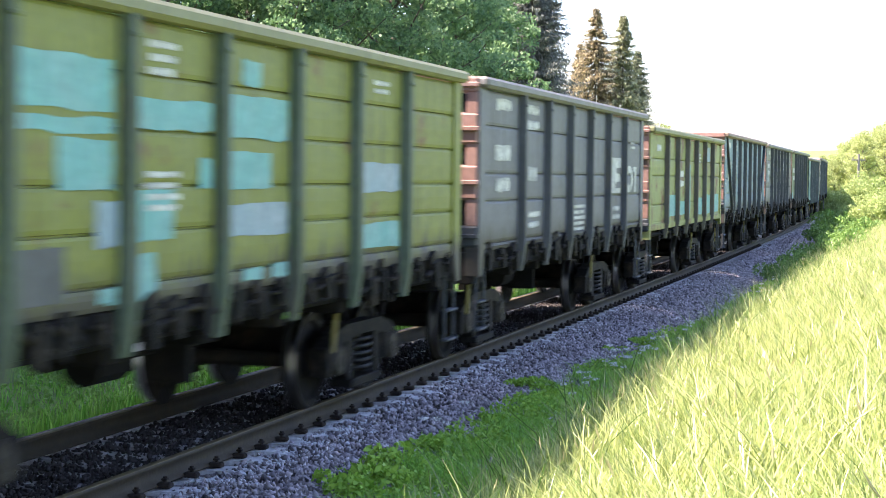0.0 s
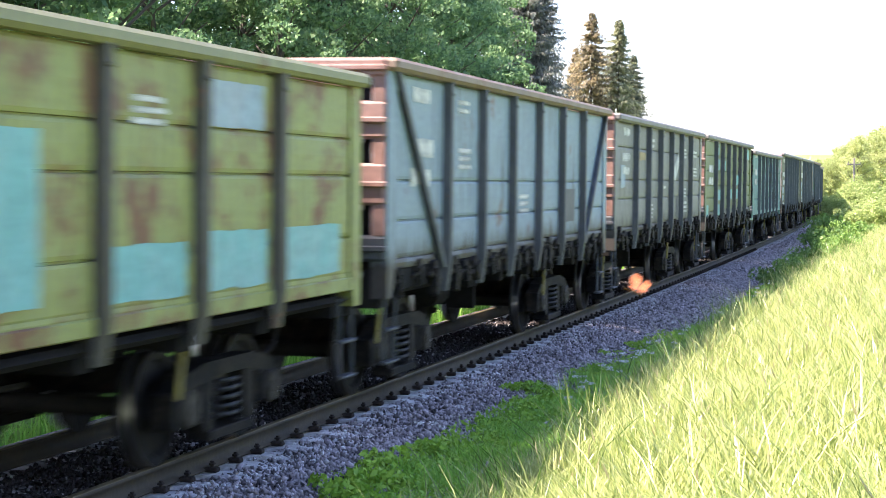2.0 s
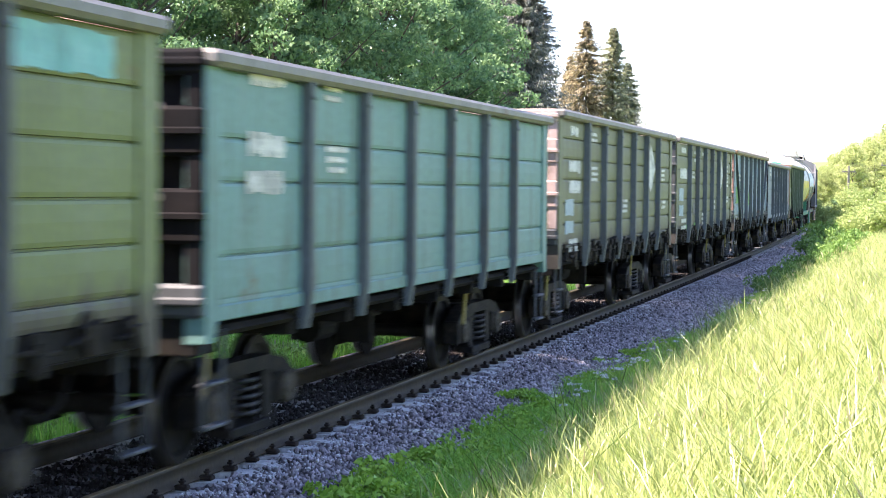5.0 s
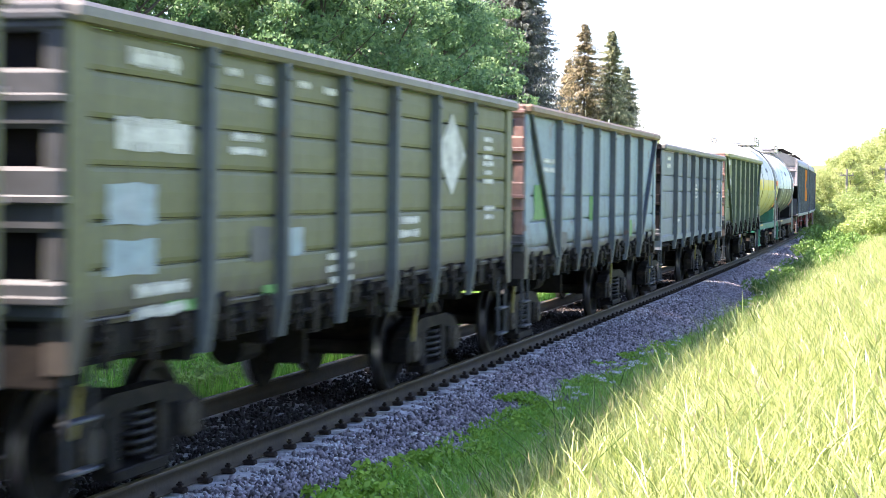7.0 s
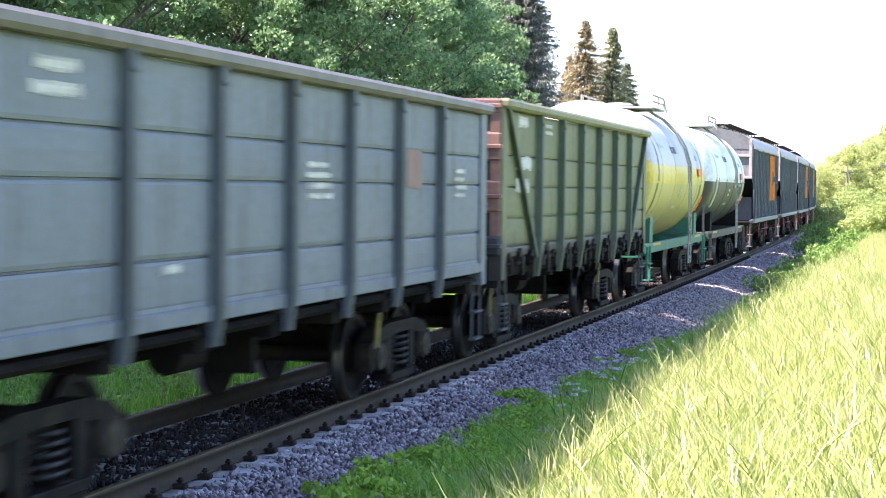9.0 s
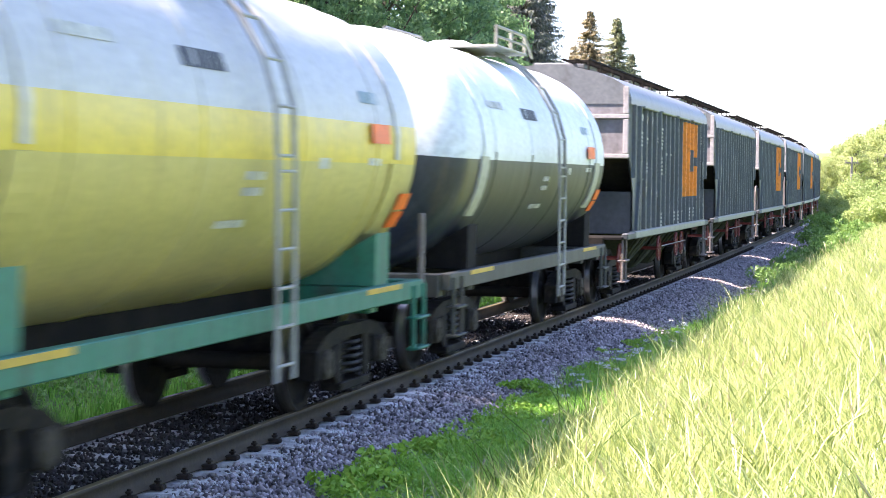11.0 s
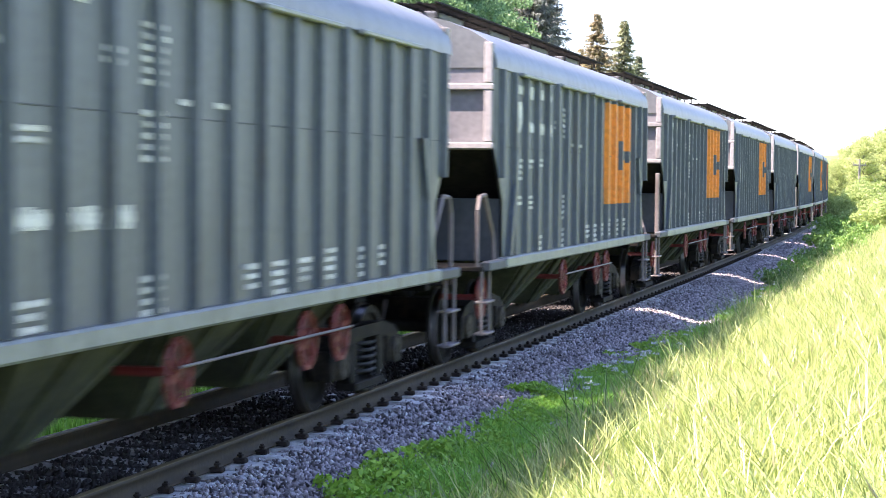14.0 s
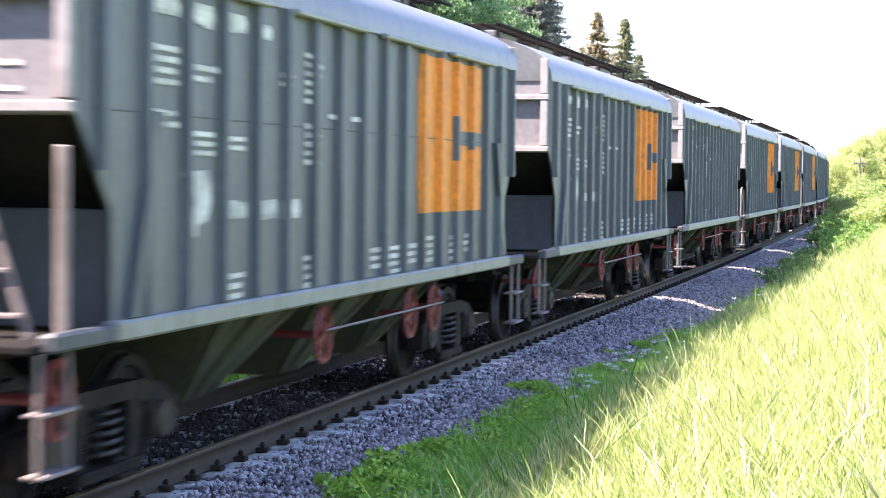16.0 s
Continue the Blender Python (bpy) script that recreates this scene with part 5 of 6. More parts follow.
# ---- vegetation ----
def leaf_soup(centres, radii, count, size, rng, flat=0.6):
    """Small folded leaf sprays round many centres."""
    k = rng.integers(0, len(centres), count)
    d = rng.normal(size=(count, 3))
    d /= np.linalg.norm(d, axis=1, keepdims=True)
    r = radii[k] * rng.uniform(0.35, 1.05, count) ** 0.5
    p = centres[k] + d * r[:, None] * np.array([1, 1, flat])
    a = rng.normal(size=(count, 3))
    a /= np.linalg.norm(a, axis=1, keepdims=True)
    b = np.cross(a, rng.normal(size=(count, 3)))
    b /= np.linalg.norm(b, axis=1, keepdims=True)
    s = (size * rng.uniform(0.6, 1.4, count))[:, None]
    v = np.stack([p - a * s, p + b * s * 0.55, p + a * s, p - b * s * 0.55], 1).reshape(-1, 3)
    f = np.arange(4 * count).reshape(-1, 4)
    return v, f


def broadleaf(height, spread, seed, mat, count=9000, size=0.16, label="leafy green broadleaf tree in summer foliage"):
    rng = np.random.default_rng(seed)
    pr = random.Random(seed)
    tree = tagged(new("broadleaf_tree"), label, "tree", "trees of the wood")
    tk = Shape()
    r0 = 0.016 * height
    pts = [Vector((0, 0, -0.3))]
    for k in range(1, 7):
        pts.append(Vector((pr.uniform(-0.15, 0.15) * k * 0.4, pr.uniform(-0.15, 0.15) * k * 0.4, height * 0.85 * k / 6)))
    for k in range(6):
        tk.rod(pts[k], pts[k + 1], r0 * (1 - k / 7), 8, r0 * (1 - (k + 1) / 7))
    cs, rs = [], []
    for k in range(46):
        q = 0.10 + 0.9 * (k / 45)
        z = height * q
        lim = spread * (math.sin(math.pi * min(1, 0.16 + 0.80 * q)) ** 0.7) * pr.uniform(0.55, 1.05)
        a = k * 2.4 + pr.uniform(-0.5, 0.5)
        tip = Vector((lim * math.cos(a), lim * math.sin(a), z + pr.uniform(-0.4, 0.6)))
        base_z = max(0.5, z - lim * 0.7)
        i = min(5, int(base_z / (height * 0.85) * 6))
        if base_z < height * 0.85:
            tk.rod(pts[i].lerp(pts[i + 1], 0.5), tip, r0 * 0.28, 5, 0.015)
        for m in range(3):
            cs.append(tip * (1 - 0.28 * m) + Vector((0, 0, z * 0.28 * m)) + Vector([pr.uniform(-0.4, 0.4) for _ in range(3)]))
            rs.append(pr.uniform(0.45, 1.0) * spread * 0.30)
    part("trunk", tk, M["bark"], tree, "dark tapering trunk with limbs")
    v, f = leaf_soup(np.array([tuple(c) for c in cs]), np.array(rs), count, size, rng)
    part("crown", soup("crown", v, f, [M[mat]]), None, tree, "uneven green leaf crown")
    return tree


def spruce(height, spread, seed, mat, count=620):
    """Branches all round the stem at every height, each with hanging side twigs."""
    rng = np.random.default_rng(seed)
    tree = tagged(new("spruce_tree"), "tall pointed spruce with drooping branches", "tree", "trees of the wood")
    tk = Shape().rod((0, 0, -0.3), (0, 0, height), 0.013 * height, 8, 0.01)
    part("trunk", tk, M["bark"], tree, "straight dark trunk")
    q = 0.06 + 0.93 * rng.uniform(0, 1, count) ** 0.8
    az = rng.uniform(0, 2 * math.pi, count)
    uneven = 0.85 + 0.2 * np.sin(2 * az + 9 * q) + 0.12 * np.sin(5 * az - 23 * q)
    reach = (spread * (1 - q) ** 0.92 * rng.uniform(0.38, 1.12, count) * uneven + 0.16)
    n = 15
    w = np.tile(np.linspace(0.18, 1.0, n), (count, 1)) + rng.uniform(-0.03, 0.03, (count, n))
    out = reach[:, None] * w
    sag = reach[:, None] * (-0.42 * w + 0.24 * w * w) + rng.uniform(-0.05, 0.05, (count, n))
    ca, sa = np.cos(az)[:, None], np.sin(az)[:, None]
    c = np.stack([out * ca, out * sa, height * q[:, None] + sag], -1)
    quads = []
    for sg in (-1, 1, 0):
        ln = (0.20 + 0.20 * reach[:, None] * (1.05 - w)) * rng.uniform(0.5, 1.3, (count, n))
        fw, sd = 0.45 + 0.3 * rng.uniform(0, 1, (count, n)), sg * rng.uniform(0.4, 0.95, (count, n))
        dn = -rng.uniform(0.25, 0.9, (count, n)) - (0.35 if sg == 0 else 0)
        d = np.stack([fw * ca - sd * sa, fw * sa + sd * ca, dn], -1) * ln[..., None]
        side = np.stack([-sa * np.ones_like(w), ca * np.ones_like(w), rng.uniform(-0.5, 0.5, (count, n))], -1) * (0.030 + 0.035 * rng.uniform(0, 1, (count, n)))[..., None]
        if sg:
            side = np.stack([ca * np.ones_like(w), sa * np.ones_like(w), rng.uniform(-0.5, 0.5, (count, n))], -1) * (0.030 + 0.035 * rng.uniform(0, 1, (count, n)))[..., None]
        quads.append(np.stack([c - side * 0.5, c + d * 0.45 - side, c + d, c + d * 0.45 + side], -2).reshape(-1, 4, 3))
    v = np.concatenate(quads).reshape(-1, 3)
    part("crown", soup("crown", v, np.arange(len(v)).reshape(-1, 4), [M[mat]]), None, tree, "layered needle branches")
    return tree


def on_ground(px, d):
    """Place of something d metres off in the direction of a picture column."""
    x = (px - 784) / 3270 * d
    i = int(np.argmin((TX - x) ** 2 + (TY - d) ** 2))
    u = (x - TX[i]) * math.cos(TH[i]) - (d - TY[i]) * math.sin(TH[i])
    return x, d, float(lie(S[i], u))


def plant(proto, spots, first=True):
    for n, (px, d, sc) in enumerate(spots):
        x, y, z = on_ground(px, d)
        m = pose(x, y, z, 0, 0, (n * 137 + px) % 360)
        if n == 0 and first:
            proto.matrix_basis = m @ Matrix.Scale(sc, 4)
        else:
            c = copy_thing(proto, m)
            c.scale = (sc, sc, sc)


def build_woods():
    a = broadleaf(14, 3.6, 11, "leaf", 36000, 0.09)
    b = broadleaf(12, 3.0, 12, "leaf", 31000, 0.083)
    c = broadleaf(13, 3.4, 13, "leaf", 34000, 0.09)
    plant(a, [(120, 62, 1.0), (430, 66, 1.05), (690, 70, 1.0), (560, 84, 1.2), (250, 82, 1.2)])
    plant(b, [(270, 60, 1.0), (580, 66, 1.0), (760, 82, 1.15), (20, 74, 1.2)])
    plant(c, [(350, 72, 1.05), (800, 86, 1.05), (500, 62, 0.95), (180, 70, 1.1), (640, 92, 1.2), (862, 100, 0.95)])
    rng = random.Random(8)
    # unseen row carrying the wood on, stretched taller where the track needs shade
    for k in range(3, 15):
        s, u = -30 + 3.6 * k + rng.uniform(-0.6, 0.6), -15.5 + rng.uniform(-1.2, 1.2)
        x, y = beside(s, u)
        t = copy_thing(a if k % 2 else c, pose(float(x), float(y), float(lie(s, u)), 0, 0, k * 77))
        t.scale = (1.5, 1.5, 1.82) if -15.0 < s < -2.4 else (1.3, 1.3, 1.42)
    # a second unseen row nearer the line, added to thicken the shade
    for k in range(4):
        s, u = -14.3 + 3.0 * k + rng.uniform(-0.5, 0.5), -11.6 + rng.uniform(-0.5, 0.3)
        x, y = beside(s, u)
        copy_thing(c if k % 2 else b, pose(float(x), float(y), float(lie(s, u)), 0, 0, k * 61)).scale = (1.2, 1.2, 1.4)
    sd = spruce(19, 5.3, 21, "needle", 820)
    plant(sd, [(938, 122, 1.06), (896, 128, 1.08), (962, 138, 0.98), (820, 120, 1.0)])
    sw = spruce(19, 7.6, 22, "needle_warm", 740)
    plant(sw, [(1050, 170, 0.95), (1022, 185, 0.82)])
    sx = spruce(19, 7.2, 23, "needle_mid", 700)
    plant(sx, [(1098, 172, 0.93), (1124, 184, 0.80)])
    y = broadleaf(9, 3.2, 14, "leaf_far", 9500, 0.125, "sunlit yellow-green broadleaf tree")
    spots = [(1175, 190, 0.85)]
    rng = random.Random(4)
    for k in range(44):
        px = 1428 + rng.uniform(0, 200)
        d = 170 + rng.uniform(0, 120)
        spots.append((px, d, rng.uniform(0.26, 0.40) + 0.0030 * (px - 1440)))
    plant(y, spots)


build_woods()


def shrub(radius, height, seed, mat, count, size, label):
    rng = np.random.default_rng(seed)
    pr = random.Random(seed)
    ob = tagged(new("shrub"), label, "shrub", "shrubs on the verge")
    st = Shape()
    cs, rs = [], []
    for k in range(14):
        a = k * 2.4
        r = radius * math.sqrt((k + 0.5) / 14)
        tip = Vector((r * math.cos(a), r * math.sin(a), height * pr.uniform(0.35, 1.0) * (1 - 0.5 * r / radius)))
        st.rod((0.1 * math.cos(a), 0.1 * math.sin(a), -0.1), tip, 0.012, 5, 0.005)
        cs.append(tuple(tip)), rs.append(radius * pr.uniform(0.22, 0.42))
        cs.append(tuple(tip * 0.65)), rs.append(radius * pr.uniform(0.25, 0.4))
    part("stem", st, M["bark"], ob)
    v, f = leaf_soup(np.array(cs), np.array(rs), count, size, rng, 0.8)
    v[:, 2] = np.maximum(v[:, 2], 0.0)
    part("foliage", soup("foliage", v, f, [M[mat]]), None, ob, "small green leaves")
    return ob


def build_shrubs():
    a = shrub(0.9, 1.0, 31, "bush", 3200, 0.05, "low leafy green bush on the ballast edge")
    plant(a, [(1392, 48, 0.75), (1420, 52, 0.75), (1455, 57, 0.9), (1475, 66, 1.1), (1490, 84, 1.4), (1478, 98, 1.4), (1515, 72, 1.2), (1500, 60, 0.9)])
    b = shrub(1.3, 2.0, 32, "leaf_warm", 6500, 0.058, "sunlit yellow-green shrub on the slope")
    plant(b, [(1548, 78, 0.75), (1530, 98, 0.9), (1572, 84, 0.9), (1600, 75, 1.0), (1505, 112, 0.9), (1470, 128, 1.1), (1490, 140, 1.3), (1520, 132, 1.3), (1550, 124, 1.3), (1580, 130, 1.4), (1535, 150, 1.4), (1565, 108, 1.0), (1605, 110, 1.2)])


build_shrubs()


def blades(name, label, spots, height, width, mat, seed, lean=0.35, tuft=0.0):
    """Curved tapering blades: two quads and a tip each."""
    rng = np.random.default_rng(seed)
    n = len(spots)
    h = height * rng.uniform(0.55, 1.25, n) * (1.0 + tuft * np.sin(1.7 * spots[:, 0] + 2.0 * np.sin(1.1 * spots[:, 1])) * np.sin(2.9 * spots[:, 1] + spots[:, 0]))
    a = rng.uniform(0, 2 * math.pi, n)
    tw = rng.uniform(0, 2 * math.pi, n)
    ln = h * lean * rng.uniform(0.2, 1.6, n)
    w = width * rng.uniform(0.6, 1.3, n)
    dx, dy = np.cos(a), np.sin(a)
    wx, wy = np.cos(tw) * w / 2, np.sin(tw) * w / 2
    lv = []
    for q, wq in ((0.0, 1.0), (0.4, 0.95), (0.75, 0.6), (1.0, 0.08)):
        cx = spots[:, 0] + dx * ln * q * q
        cy = spots[:, 1] + dy * ln * q * q
        cz = spots[:, 2] + h * q * (1 - 0.12 * q)
        lv.append(np.stack([cx - wx * wq, cy - wy * wq, cz], -1))
        lv.append(np.stack([cx + wx * wq, cy + wy * wq, cz], -1))
    v = np.stack(lv, 1).reshape(-1, 3)
    o = np.arange(n)[:, None] * 8
    f = np.concatenate([o + np.array([[0, 1, 3, 2]]), o + np.array([[2, 3, 5, 4]]), o + np.array([[4, 5, 7, 6]])], 0)
    ob = new(name, soup(name, v, f, [M[mat]]))
    return tagged(ob, label, "grass", kind="stuff")


def scatter(rng, n, s0, s1, u0, u1, power=1.0):
    s = s0 + (s1 - s0) * rng.uniform(0, 1, n) ** power
    u = rng.uniform(u0, u1, n)
    keep = (0.5 + 0.5 * np.sin(1.9 * s + 0.7 * np.sin(2.1 * u))) * (0.5 + 0.5 * np.sin(2.7 * u + 1.1 * np.sin(1.3 * s))) + rng.uniform(0, 0.9, n) > 0.42
    s, u = s[keep], u[keep]
    x, y = beside(s, u)
    return np.stack([x, y, lie(s, u) - 0.02], -1)


def build_grass():
    rng = np.random.default_rng(77)
    blades("tall_grass", "tall sunlit yellow-green meadow grass on the slope", np.concatenate([scatter(rng, 78000, -17, 12, 3.5, 8.0), scatter(rng, 42000, 12, 55, 3.6, 9.0, 1.4), scatter(rng, 14000, 50, 100, 3.8, 12), scatter(rng, 7000, -27, -17, 4.5, 9.0)]), 0.42, 0.0125, "grass", 5, 0.55, 0.35)
    blades("grass_fringe", "long arching grass blades along the edge of the meadow", np.concatenate([scatter(rng, 2600, -17, 14, 3.2, 4.3), scatter(rng, 1500, 14, 50, 3.3, 4.4)]), 0.62, 0.013, "grass", 15, 0.6, 0.3)
    blades("verge_grass", "short green grass along the ballast edge", np.concatenate([scatter(rng, 56000, -14, 14, 2.5, 4.2), scatter(rng, 12000, -14, 6, 2.12, 2.6), scatter(rng, 26000, 14, 60, 2.75, 4.2, 1.3)]), 0.16, 0.009, "shortgrass", 6, 0.6, 0.5)
    sp = scatter(rng, 1500, -16, 40, 3.6, 7.5)
    blades("grass_stalk", "thin flowering grass stalks above the meadow", sp, 0.62, 0.005, "grass", 7, 0.25)
    hd = np.random.default_rng(7)
    n = len(sp)
    h = 0.62 * hd.uniform(0.55, 1.25, n)
    a = hd.uniform(0, 2 * math.pi, n)
    hd.uniform(0, 2 * math.pi, n)
    ln = h * 0.25 * hd.uniform(0.2, 1.6, n)
    tip = np.stack([sp[:, 0] + np.cos(a) * ln, sp[:, 1] + np.sin(a) * ln, sp[:, 2] + h * 0.88], -1)
    low = np.stack([sp[:, 0] + np.cos(a) * ln * 0.72, sp[:, 1] + np.sin(a) * ln * 0.72, sp[:, 2] + h * 0.76], -1)
    w = 0.007
    mid = 0.5 * (tip + low)
    v = np.stack([low, mid + (w, 0, 0), tip + (0, 0, 0.02), mid - (w, 0, 0), low, mid + (0, w, 0), tip + (0, 0, 0.02), mid - (0, w, 0)], 1).reshape(-1, 3)
    tagged(new("seed_heads", soup("seed_heads", v, np.arange(len(v)).reshape(-1, 4), [M["seed"]])), "pale feathery grass seed heads", "grass", kind="stuff")
    # far side of the track
    blades("far_grass", "sunlit grass and weeds beyond the track", np.concatenate([scatter(rng, 38000, -12, 25, -9, -1.75), scatter(rng, 14000, 25, 70, -9, -1.75)]), 0.30, 0.02, "shortgrass", 8)
    cs = np.concatenate([scatter(rng, 420, -10, 22, -6.5, -1.9), scatter(rng, 160, 22, 50, -6.5, -1.9)])
    v, f = leaf_soup(cs + (0, 0, 0.22), np.full(len(cs), 0.22), 22000, 0.04, rng, 0.9)
    tagged(new("far_weeds", soup("far_weeds", v, f, [M["bush"]])), "leafy green weeds beyond the track", "weeds", kind="stuff")
    # broad-leaved weeds along the edge
    cs = np.concatenate([scatter(rng, 460, -14, 12, 2.2, 3.3), scatter(rng, 260, 12, 45, 2.7, 3.4), scatter(rng, 300, -14, 2, 2.05, 2.5)])
    v, f = leaf_soup(cs + (0, 0, 0.08), np.full(len(cs), 0.13), 30000, 0.027, rng, 0.7)
    tagged(new("edge_weeds", soup("edge_weeds", v, f, [M["weed"]])), "broad-leaved green weeds along the ballast edge", "weeds", kind="stuff")
    # flat white flower heads on thin stems
    heads = np.concatenate([scatter(rng, 26, 1, 6, 2.2, 2.75), scatter(rng, 20, 6, 12, 2.3, 3.0), scatter(rng, 18, 14, 34, 2.5, 3.3), scatter(rng, 5, -3.5, -1.5, 1.85, 2.1)])
    cs = heads + np.stack([np.zeros(len(heads)), np.zeros(len(heads)), rng.uniform(0.16, 0.34, len(heads))], -1)
    v, f = leaf_soup(cs, np.full(len(cs), 0.055), 1500, 0.014, rng, 0.3)
    tagged(new("white_flowers", soup("white_flowers", v, f, [M["petal"]])), "small white umbel flowers at the grass edge", "flowers", kind="stuff")
    blades("flower_stems", "thin green stems of the white flowers", np.repeat(heads, 3, 0), 0.24, 0.006, "weed", 19, 0.15)


build_grass()


def small_weeds():
    w = tagged(new("weed_clump"), "low yellow-green weed clump growing in the ballast", "weed", "weeds in the ballast")
    rng = np.random.default_rng(9)
    cs = np.array([(0, 0, 0.05), (0.12, 0.05, 0.06), (-0.10, 0.08, 0.05), (0.02, -0.12, 0.08), (0.18, -0.05, 0.04)])
    v, f = leaf_soup(cs, np.full(5, 0.10), 420, 0.028, rng, 0.7)
    part("foliage", soup("foliage", v, f, [M["weed"]]), None, w)
    spots = []
    for n, (s, u, sc) in enumerate(((1.8, 1.95, 1.0), (1.4, 1.8, 0.7), (4.5, 2.1, 0.6), (7.2, 2.0, 0.5), (-1.2, 2.15, 0.8), (9.0, 2.15, 0.8), (-3.6, 2.05, 1.1), (-4.6, 1.98, 1.2), (-5.4, 2.1, 1.4), (-6.1, 2.0, 1.2))):
        x, y = beside(s, u)
        m = pose(float(x), float(y), float(lie(s, u)), 0, 0, n * 70)
        if n == 0:
            w.matrix_basis = m
        else:
            copy_thing(w, m).scale = (sc, sc, sc)


small_weeds()


def telegraph_pole():
    p = tagged(new("utility_pole"), "grey utility pole with a short crossarm on the slope", "pole", "poles on the slope")
    part("shaft", Shape().rod((0, 0, -0.4), (0, 0, 6.6), 0.14, 10, 0.09), M["pole"], p)
    arm = Shape().box(-0.7, 0.7, -0.05, 0.05, 6.0, 6.12)
    part("crossarm", arm, M["pole"], p)
    for x in (-0.6, 0.0, 0.6):
        part("insulator", Shape().rod((x, 0, 6.12), (x, 0, 6.3), 0.04, 8, 0.05), M["pole"], p)
    x, y, z = on_ground(1517, 165)
    p.matrix_basis = pose(x, y, z - 2.4, 0, 0, 20)
    x, y, z = on_ground(1586, 160)
    copy_thing(p, pose(x, y, z - 2.6, 0, 0, 24))


telegraph_pole()


# ---- ballast stones ----
def stones(name, label, n, s0, s1, u0, u1, r, mat, seed, power=1.0, lift=0.0, patchy=0):
    rng = np.random.default_rng(seed)
    s = s0 + (s1 - s0) * rng.uniform(0, 1, n) ** power
    u = rng.uniform(u0, u1, n)
    if patchy:
        # dust gathers beside the sleeper ends and thins out away from them
        near_end = np.cos(2 * math.pi * (s + 22) / 0.545)
        keep = rng.uniform(0, 1, n) < (0.55 + 0.45 * near_end) * (0.55 + 0.45 * np.sin(0.9 * s + 0.8 * np.sin(2.3 * s))) * np.clip((u1 - u) / (u1 - u0) * 1.8 - 0.25, 0.03, 1)
        s, u = s[keep], u[keep]
        n = len(s)
    x, y = beside(s, u)
    c = np.stack([x, y, lie(s, u) + lift + rng.uniform(-0.012, 0.018, n)], -1)
    base = np.array([(1, 0, 0), (-1, 0, 0), (0, 1, 0), (0, -1, 0), (0, 0, 1), (0, 0, -1)], dtype=float)
    rad = r * rng.uniform(0.55, 1.45, n)
    p = base[None] + rng.uniform(-0.42, 0.42, (n, 6, 3))
    p *= rng.uniform(0.6, 1.1, (n, 1, 3))
    al = rng.uniform(0, 2 * math.pi, n)
    ca, sa = np.cos(al)[:, None], np.sin(al)[:, None]
    q = np.stack([p[..., 0] * ca - p[..., 2] * sa, p[..., 1], p[..., 0] * sa + p[..., 2] * ca], -1)
    q = np.stack([q[..., 0] * ca - q[..., 1] * sa, q[..., 0] * sa + q[..., 1] * ca, q[..., 2]], -1)
    v = (c[:, None] + q * rad[:, None, None]).reshape(-1, 3)
    tri = np.array([(0, 2, 4), (2, 1, 4), (1, 3, 4), (3, 0, 4), (2, 0, 5), (1, 2, 5), (3, 1, 5), (0, 3, 5)])
    f = (np.arange(n)[:, None, None] * 6 + tri[None]).reshape(-1, 3)
    tagged(new(name, soup(name, v, f, [M[mat]])), label, "ballast", kind="stuff")


stones("ballast_stones", "loose purple-grey crushed granite ballast", 66000, -15, 32, 0.93, 2.75, 0.026, "stone", 1, 1.15)
stones("ballast_stones", "loose purple-grey crushed granite ballast", 18000, 32, 85, 0.93, 2.55, 0.042, "stone", 2, 1.3)
stones("ballast_stones", "loose purple-grey crushed granite ballast", 6500, -15, 45, 1.0, 1.6, 0.026, "stone", 12, 1.2, 0.03)
stones("bed_stones", "very dark ballast stones between the rails", 26000, -15, 50, -0.70, 0.70, 0.024, "dark_stone", 3, 1.2, 0.035)
stones("dusted_stones", "ballast stones whitened with dust at the sleeper ends", 34000, -15, 45, 0.93, 1.70, 0.020, "dust_stone", 4, 1.2, 0.022, 1)


# ---- butterfly ----
M["wing"] = surface("orange_wing_scales", (0.50, 0.14, 0.035), (0.42, 0.10, 0.02), 300, 60, 0.6, per_object=False)
M["wing_edge"] = surface("dark_wing_edge", (0.10, 0.05, 0.03), (0.05, 0.03, 0.02), 300, 60, 0.7, per_object=False)
M["insect"] = surface("dark_insect_hair", (0.06, 0.04, 0.03), (0.10, 0.07, 0.04), 400, 80, 0.8, per_object=False)


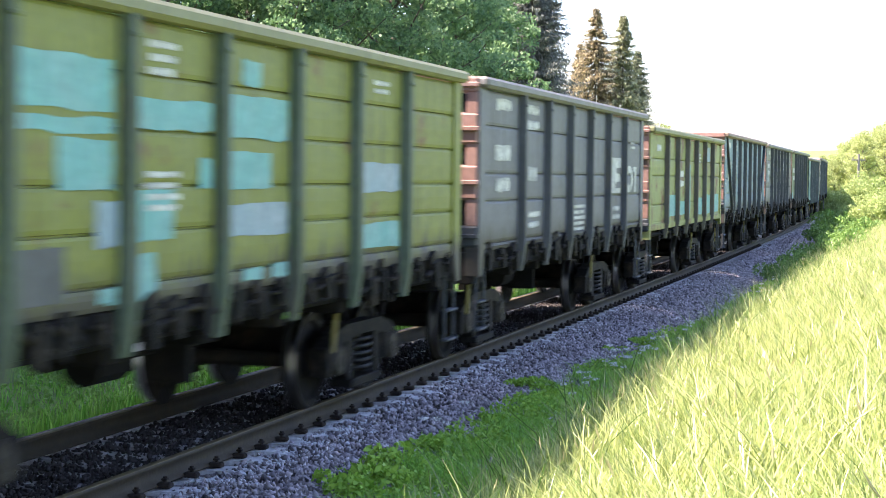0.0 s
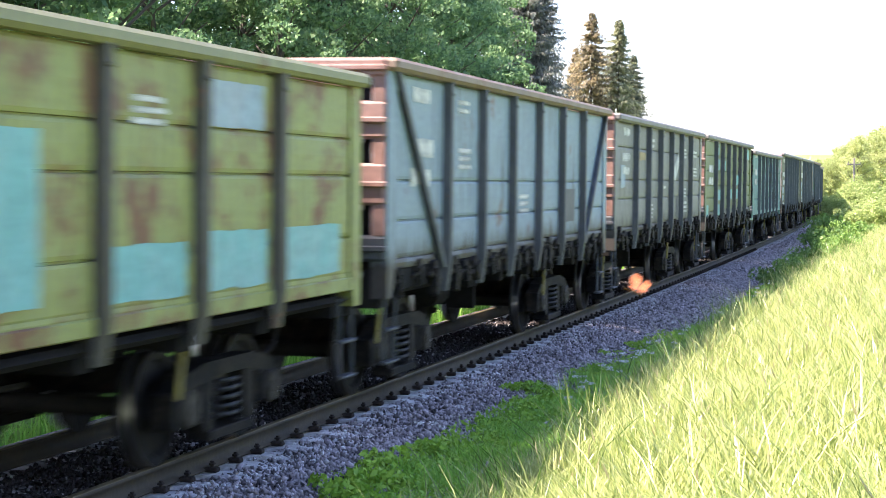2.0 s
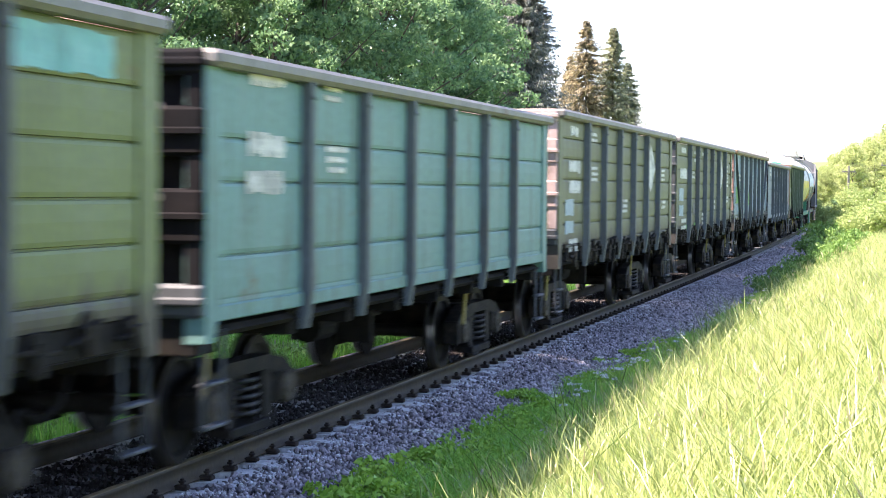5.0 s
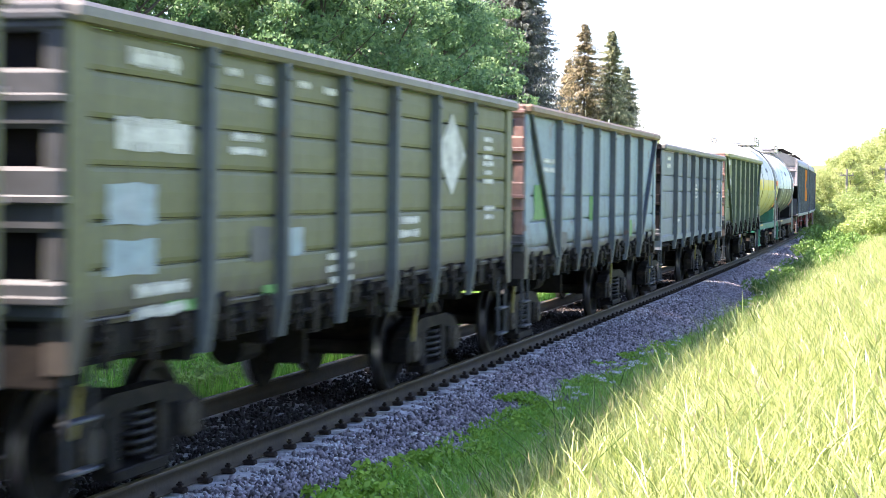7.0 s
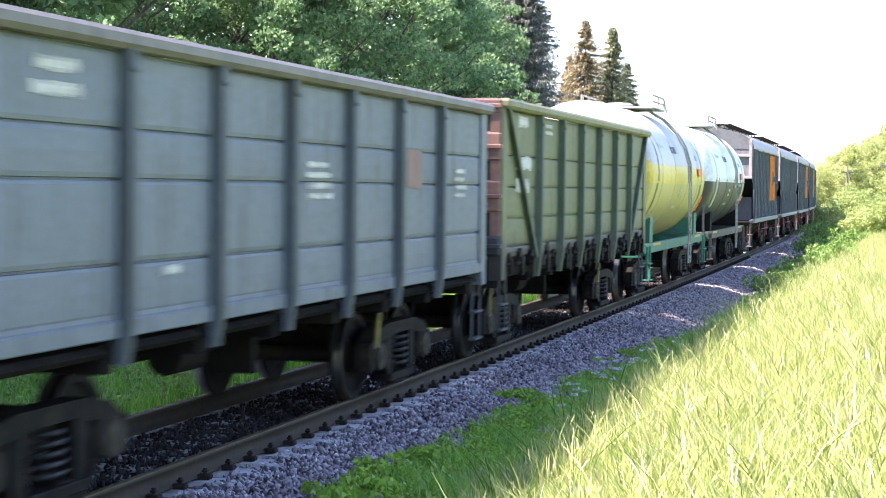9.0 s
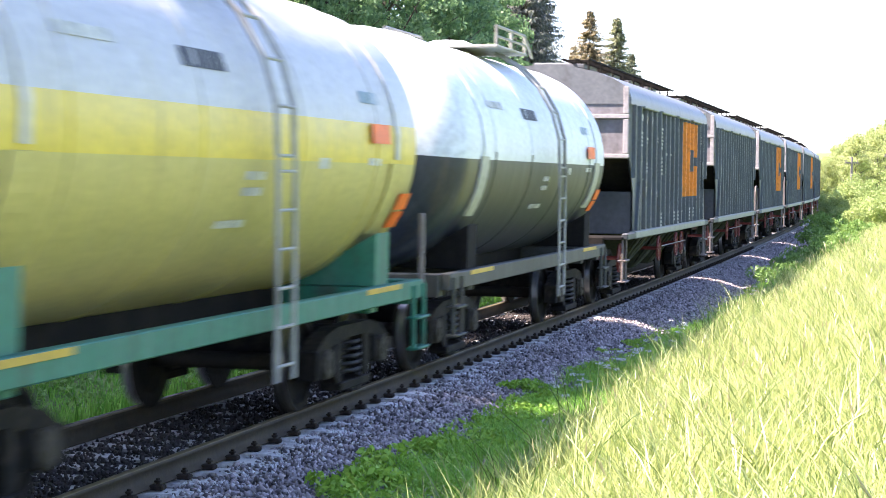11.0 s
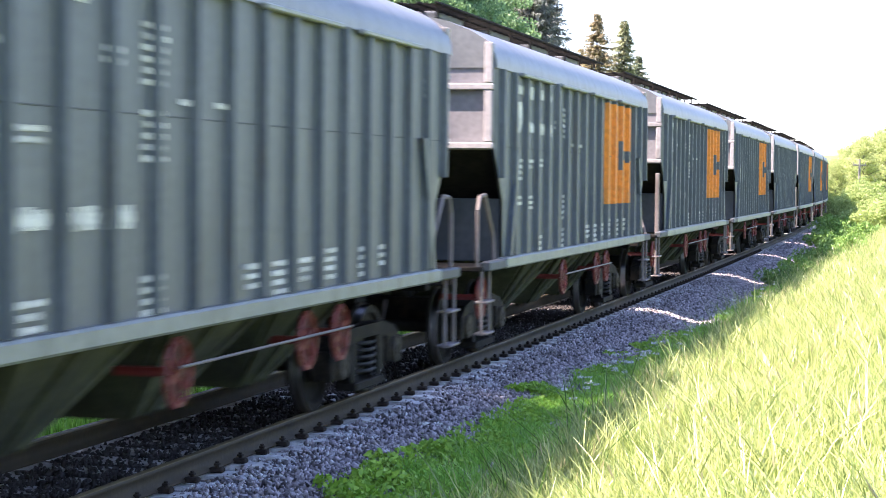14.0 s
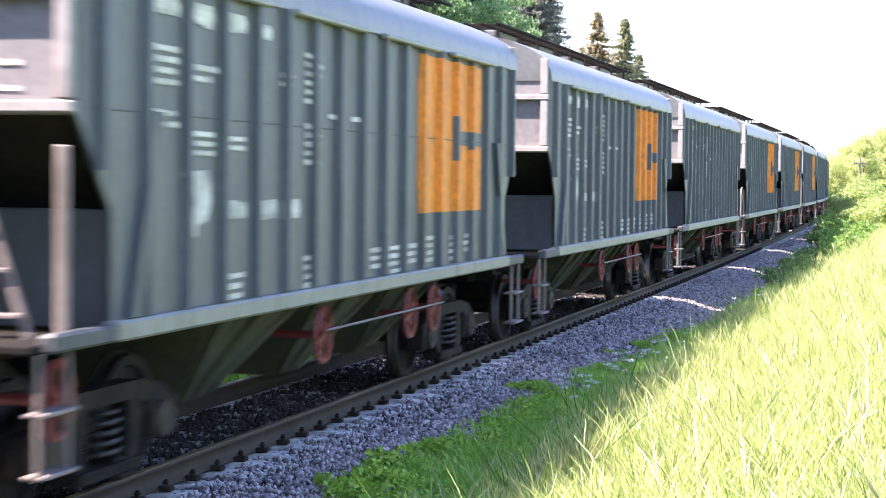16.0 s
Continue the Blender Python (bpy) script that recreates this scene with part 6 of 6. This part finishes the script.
def butterfly():
    """Wings lie in the plane x, y of the thing, hinged along its y axis."""
    b = tagged(new("butterfly"), "small orange butterfly flying over the grass", "butterfly")
    body = Shape().turn([(-0.014, 0.0), (-0.012, 0.0012), (-0.004, 0.0018), (0.002, 0.0024), (0.007, 0.0022), (0.009, 0.0012), (0.011, 0.0017), (0.013, 0.0)], 1, 10)
    part("body", body, M["insect"], b, smooth=True)
    ant = Shape()
    for sg in (-1, 1):
        ant.rod((0, 0.012, 0), (sg * 0.006, 0.024, 0.002), 0.0003, 5).rod((sg * 0.006, 0.024, 0.002), (sg * 0.0066, 0.0255, 0.0022), 0.0007, 5)
    part("antennae", ant, M["insect"], b)
    wings = []
    fore = [(0.001, 0.006), (0.014, 0.017), (0.026, 0.022), (0.031, 0.019), (0.029, 0.010), (0.026, 0.002), (0.014, -0.001), (0.001, 0.0)]
    hind = [(0.001, 0.001), (0.013, -0.001), (0.022, -0.004), (0.023, -0.011), (0.018, -0.018), (0.010, -0.020), (0.004, -0.013), (0.001, -0.004)]
    for sg in (-1, 1):
        for name, outline in (("forewing", fore), ("hindwing", hind)):
            w = Shape()
            cx, cy = np.mean(outline, axis=0)
            inner = [(sg * (cx + (x - cx) * 0.84), cy + (y - cy) * 0.84) for x, y in outline]
            outer = [(sg * x, y) for x, y in outline]
            w.prism(inner, 2, -0.00012, 0.00012)
            for k in range(len(outer)):
                j = (k + 1) % len(outer)
                w.prism([outer[k], outer[j], inner[j], inner[k]], 2, -0.00010, 0.00010, 1)
            wings.append((part(name, w, [M["wing"], M["wing_edge"]], b, "orange wing with a dark edge"), sg))
    return b, wings


BUTTERFLY = butterfly()


# ---- what moves ----
def motions():
    times = [0.25 * k for k in range(65)]
    at = 0.0
    for n, (wagon, wheels, length) in enumerate(TRAIN):
        mid = (at - 13.92 + length / 2) if n else -6.96
        ahead = 0.10 if length > 14 else 0.0
        at = mid + length / 2 + 13.92
        half = 4.33 if length < 14 else 4.8
        rows = []
        for t in times:
            s = mid + ahead - gone(t)
            xa, ya, _ = line(s - half)
            xb, yb, _ = line(s + half)
            th = math.degrees(math.atan2(float(xb - xa), float(yb - ya)))
            rows.append((t, pose(float(xa + xb) / 2, float(ya + yb) / 2, 0, 0, 0, -th)))
        walk(wagon, rows)
        # wheels turn while the wagon is close by
        near = [k for k in range(481) if -22 < mid - gone(k / 30) < 48]
        if not near:
            continue
        keys = sorted({0, 480, *near})
        for w in wheels:
            x, y, z = w.location
            rr = []
            for k in keys:
                kk = min(max(k, near[0]), near[-1])
                rr.append((k / 30, pose(x, y, z, math.degrees(gone(kk / 30) / 0.475) % 360, 0, 0)))
            walk(w, rr)
    # the butterfly: seconds, metres off, sideways and above the eye
    flight = [(0.0, 5.4, 0.55, -1.2), (0.9, 5.4, 0.56, -1.15), (1.0, 5.4, 0.58, -1.02), (1.1, 5.4, 0.62, -0.75), (1.2, 5.4, 0.685, -0.41), (1.3, 5.3, 0.771, -0.27), (1.4, 5.1, 0.803, -0.22), (1.5, 4.8, 0.775, -0.225), (1.6, 4.5, 0.731, -0.205), (1.7, 4.3, 0.725, -0.225), (1.8, 4.0, 0.603, -0.175), (1.9, 3.7, 0.491, -0.155), (2.0, 3.4, 0.367, -0.20), (2.1, 3.1, 0.257, -0.325), (2.2, 2.9, 0.14, -0.56), (2.3, 2.8, 0.02, -0.90), (2.6, 2.7, -0.2, -1.2), (16.0, 2.7, -0.2, -1.2)]
    thing, wings = BUTTERFLY
    walk(thing, [(t, pose(x, d, EYE_Z + z, 20, -25, 35 if t < 1.65 else 70)) for t, d, x, z in flight])
    beats = [0.0] + [1.0 + k / 30 for k in range(49)] + [16.0]
    for w, sg in wings:
        walk(w, [(t, pose(0, 0, 0, 0, -sg * (28 + 42 * math.sin(2 * math.pi * 9.0 * min(max(t, 1.0), 2.6))), 0)) for t in beats])


motions()
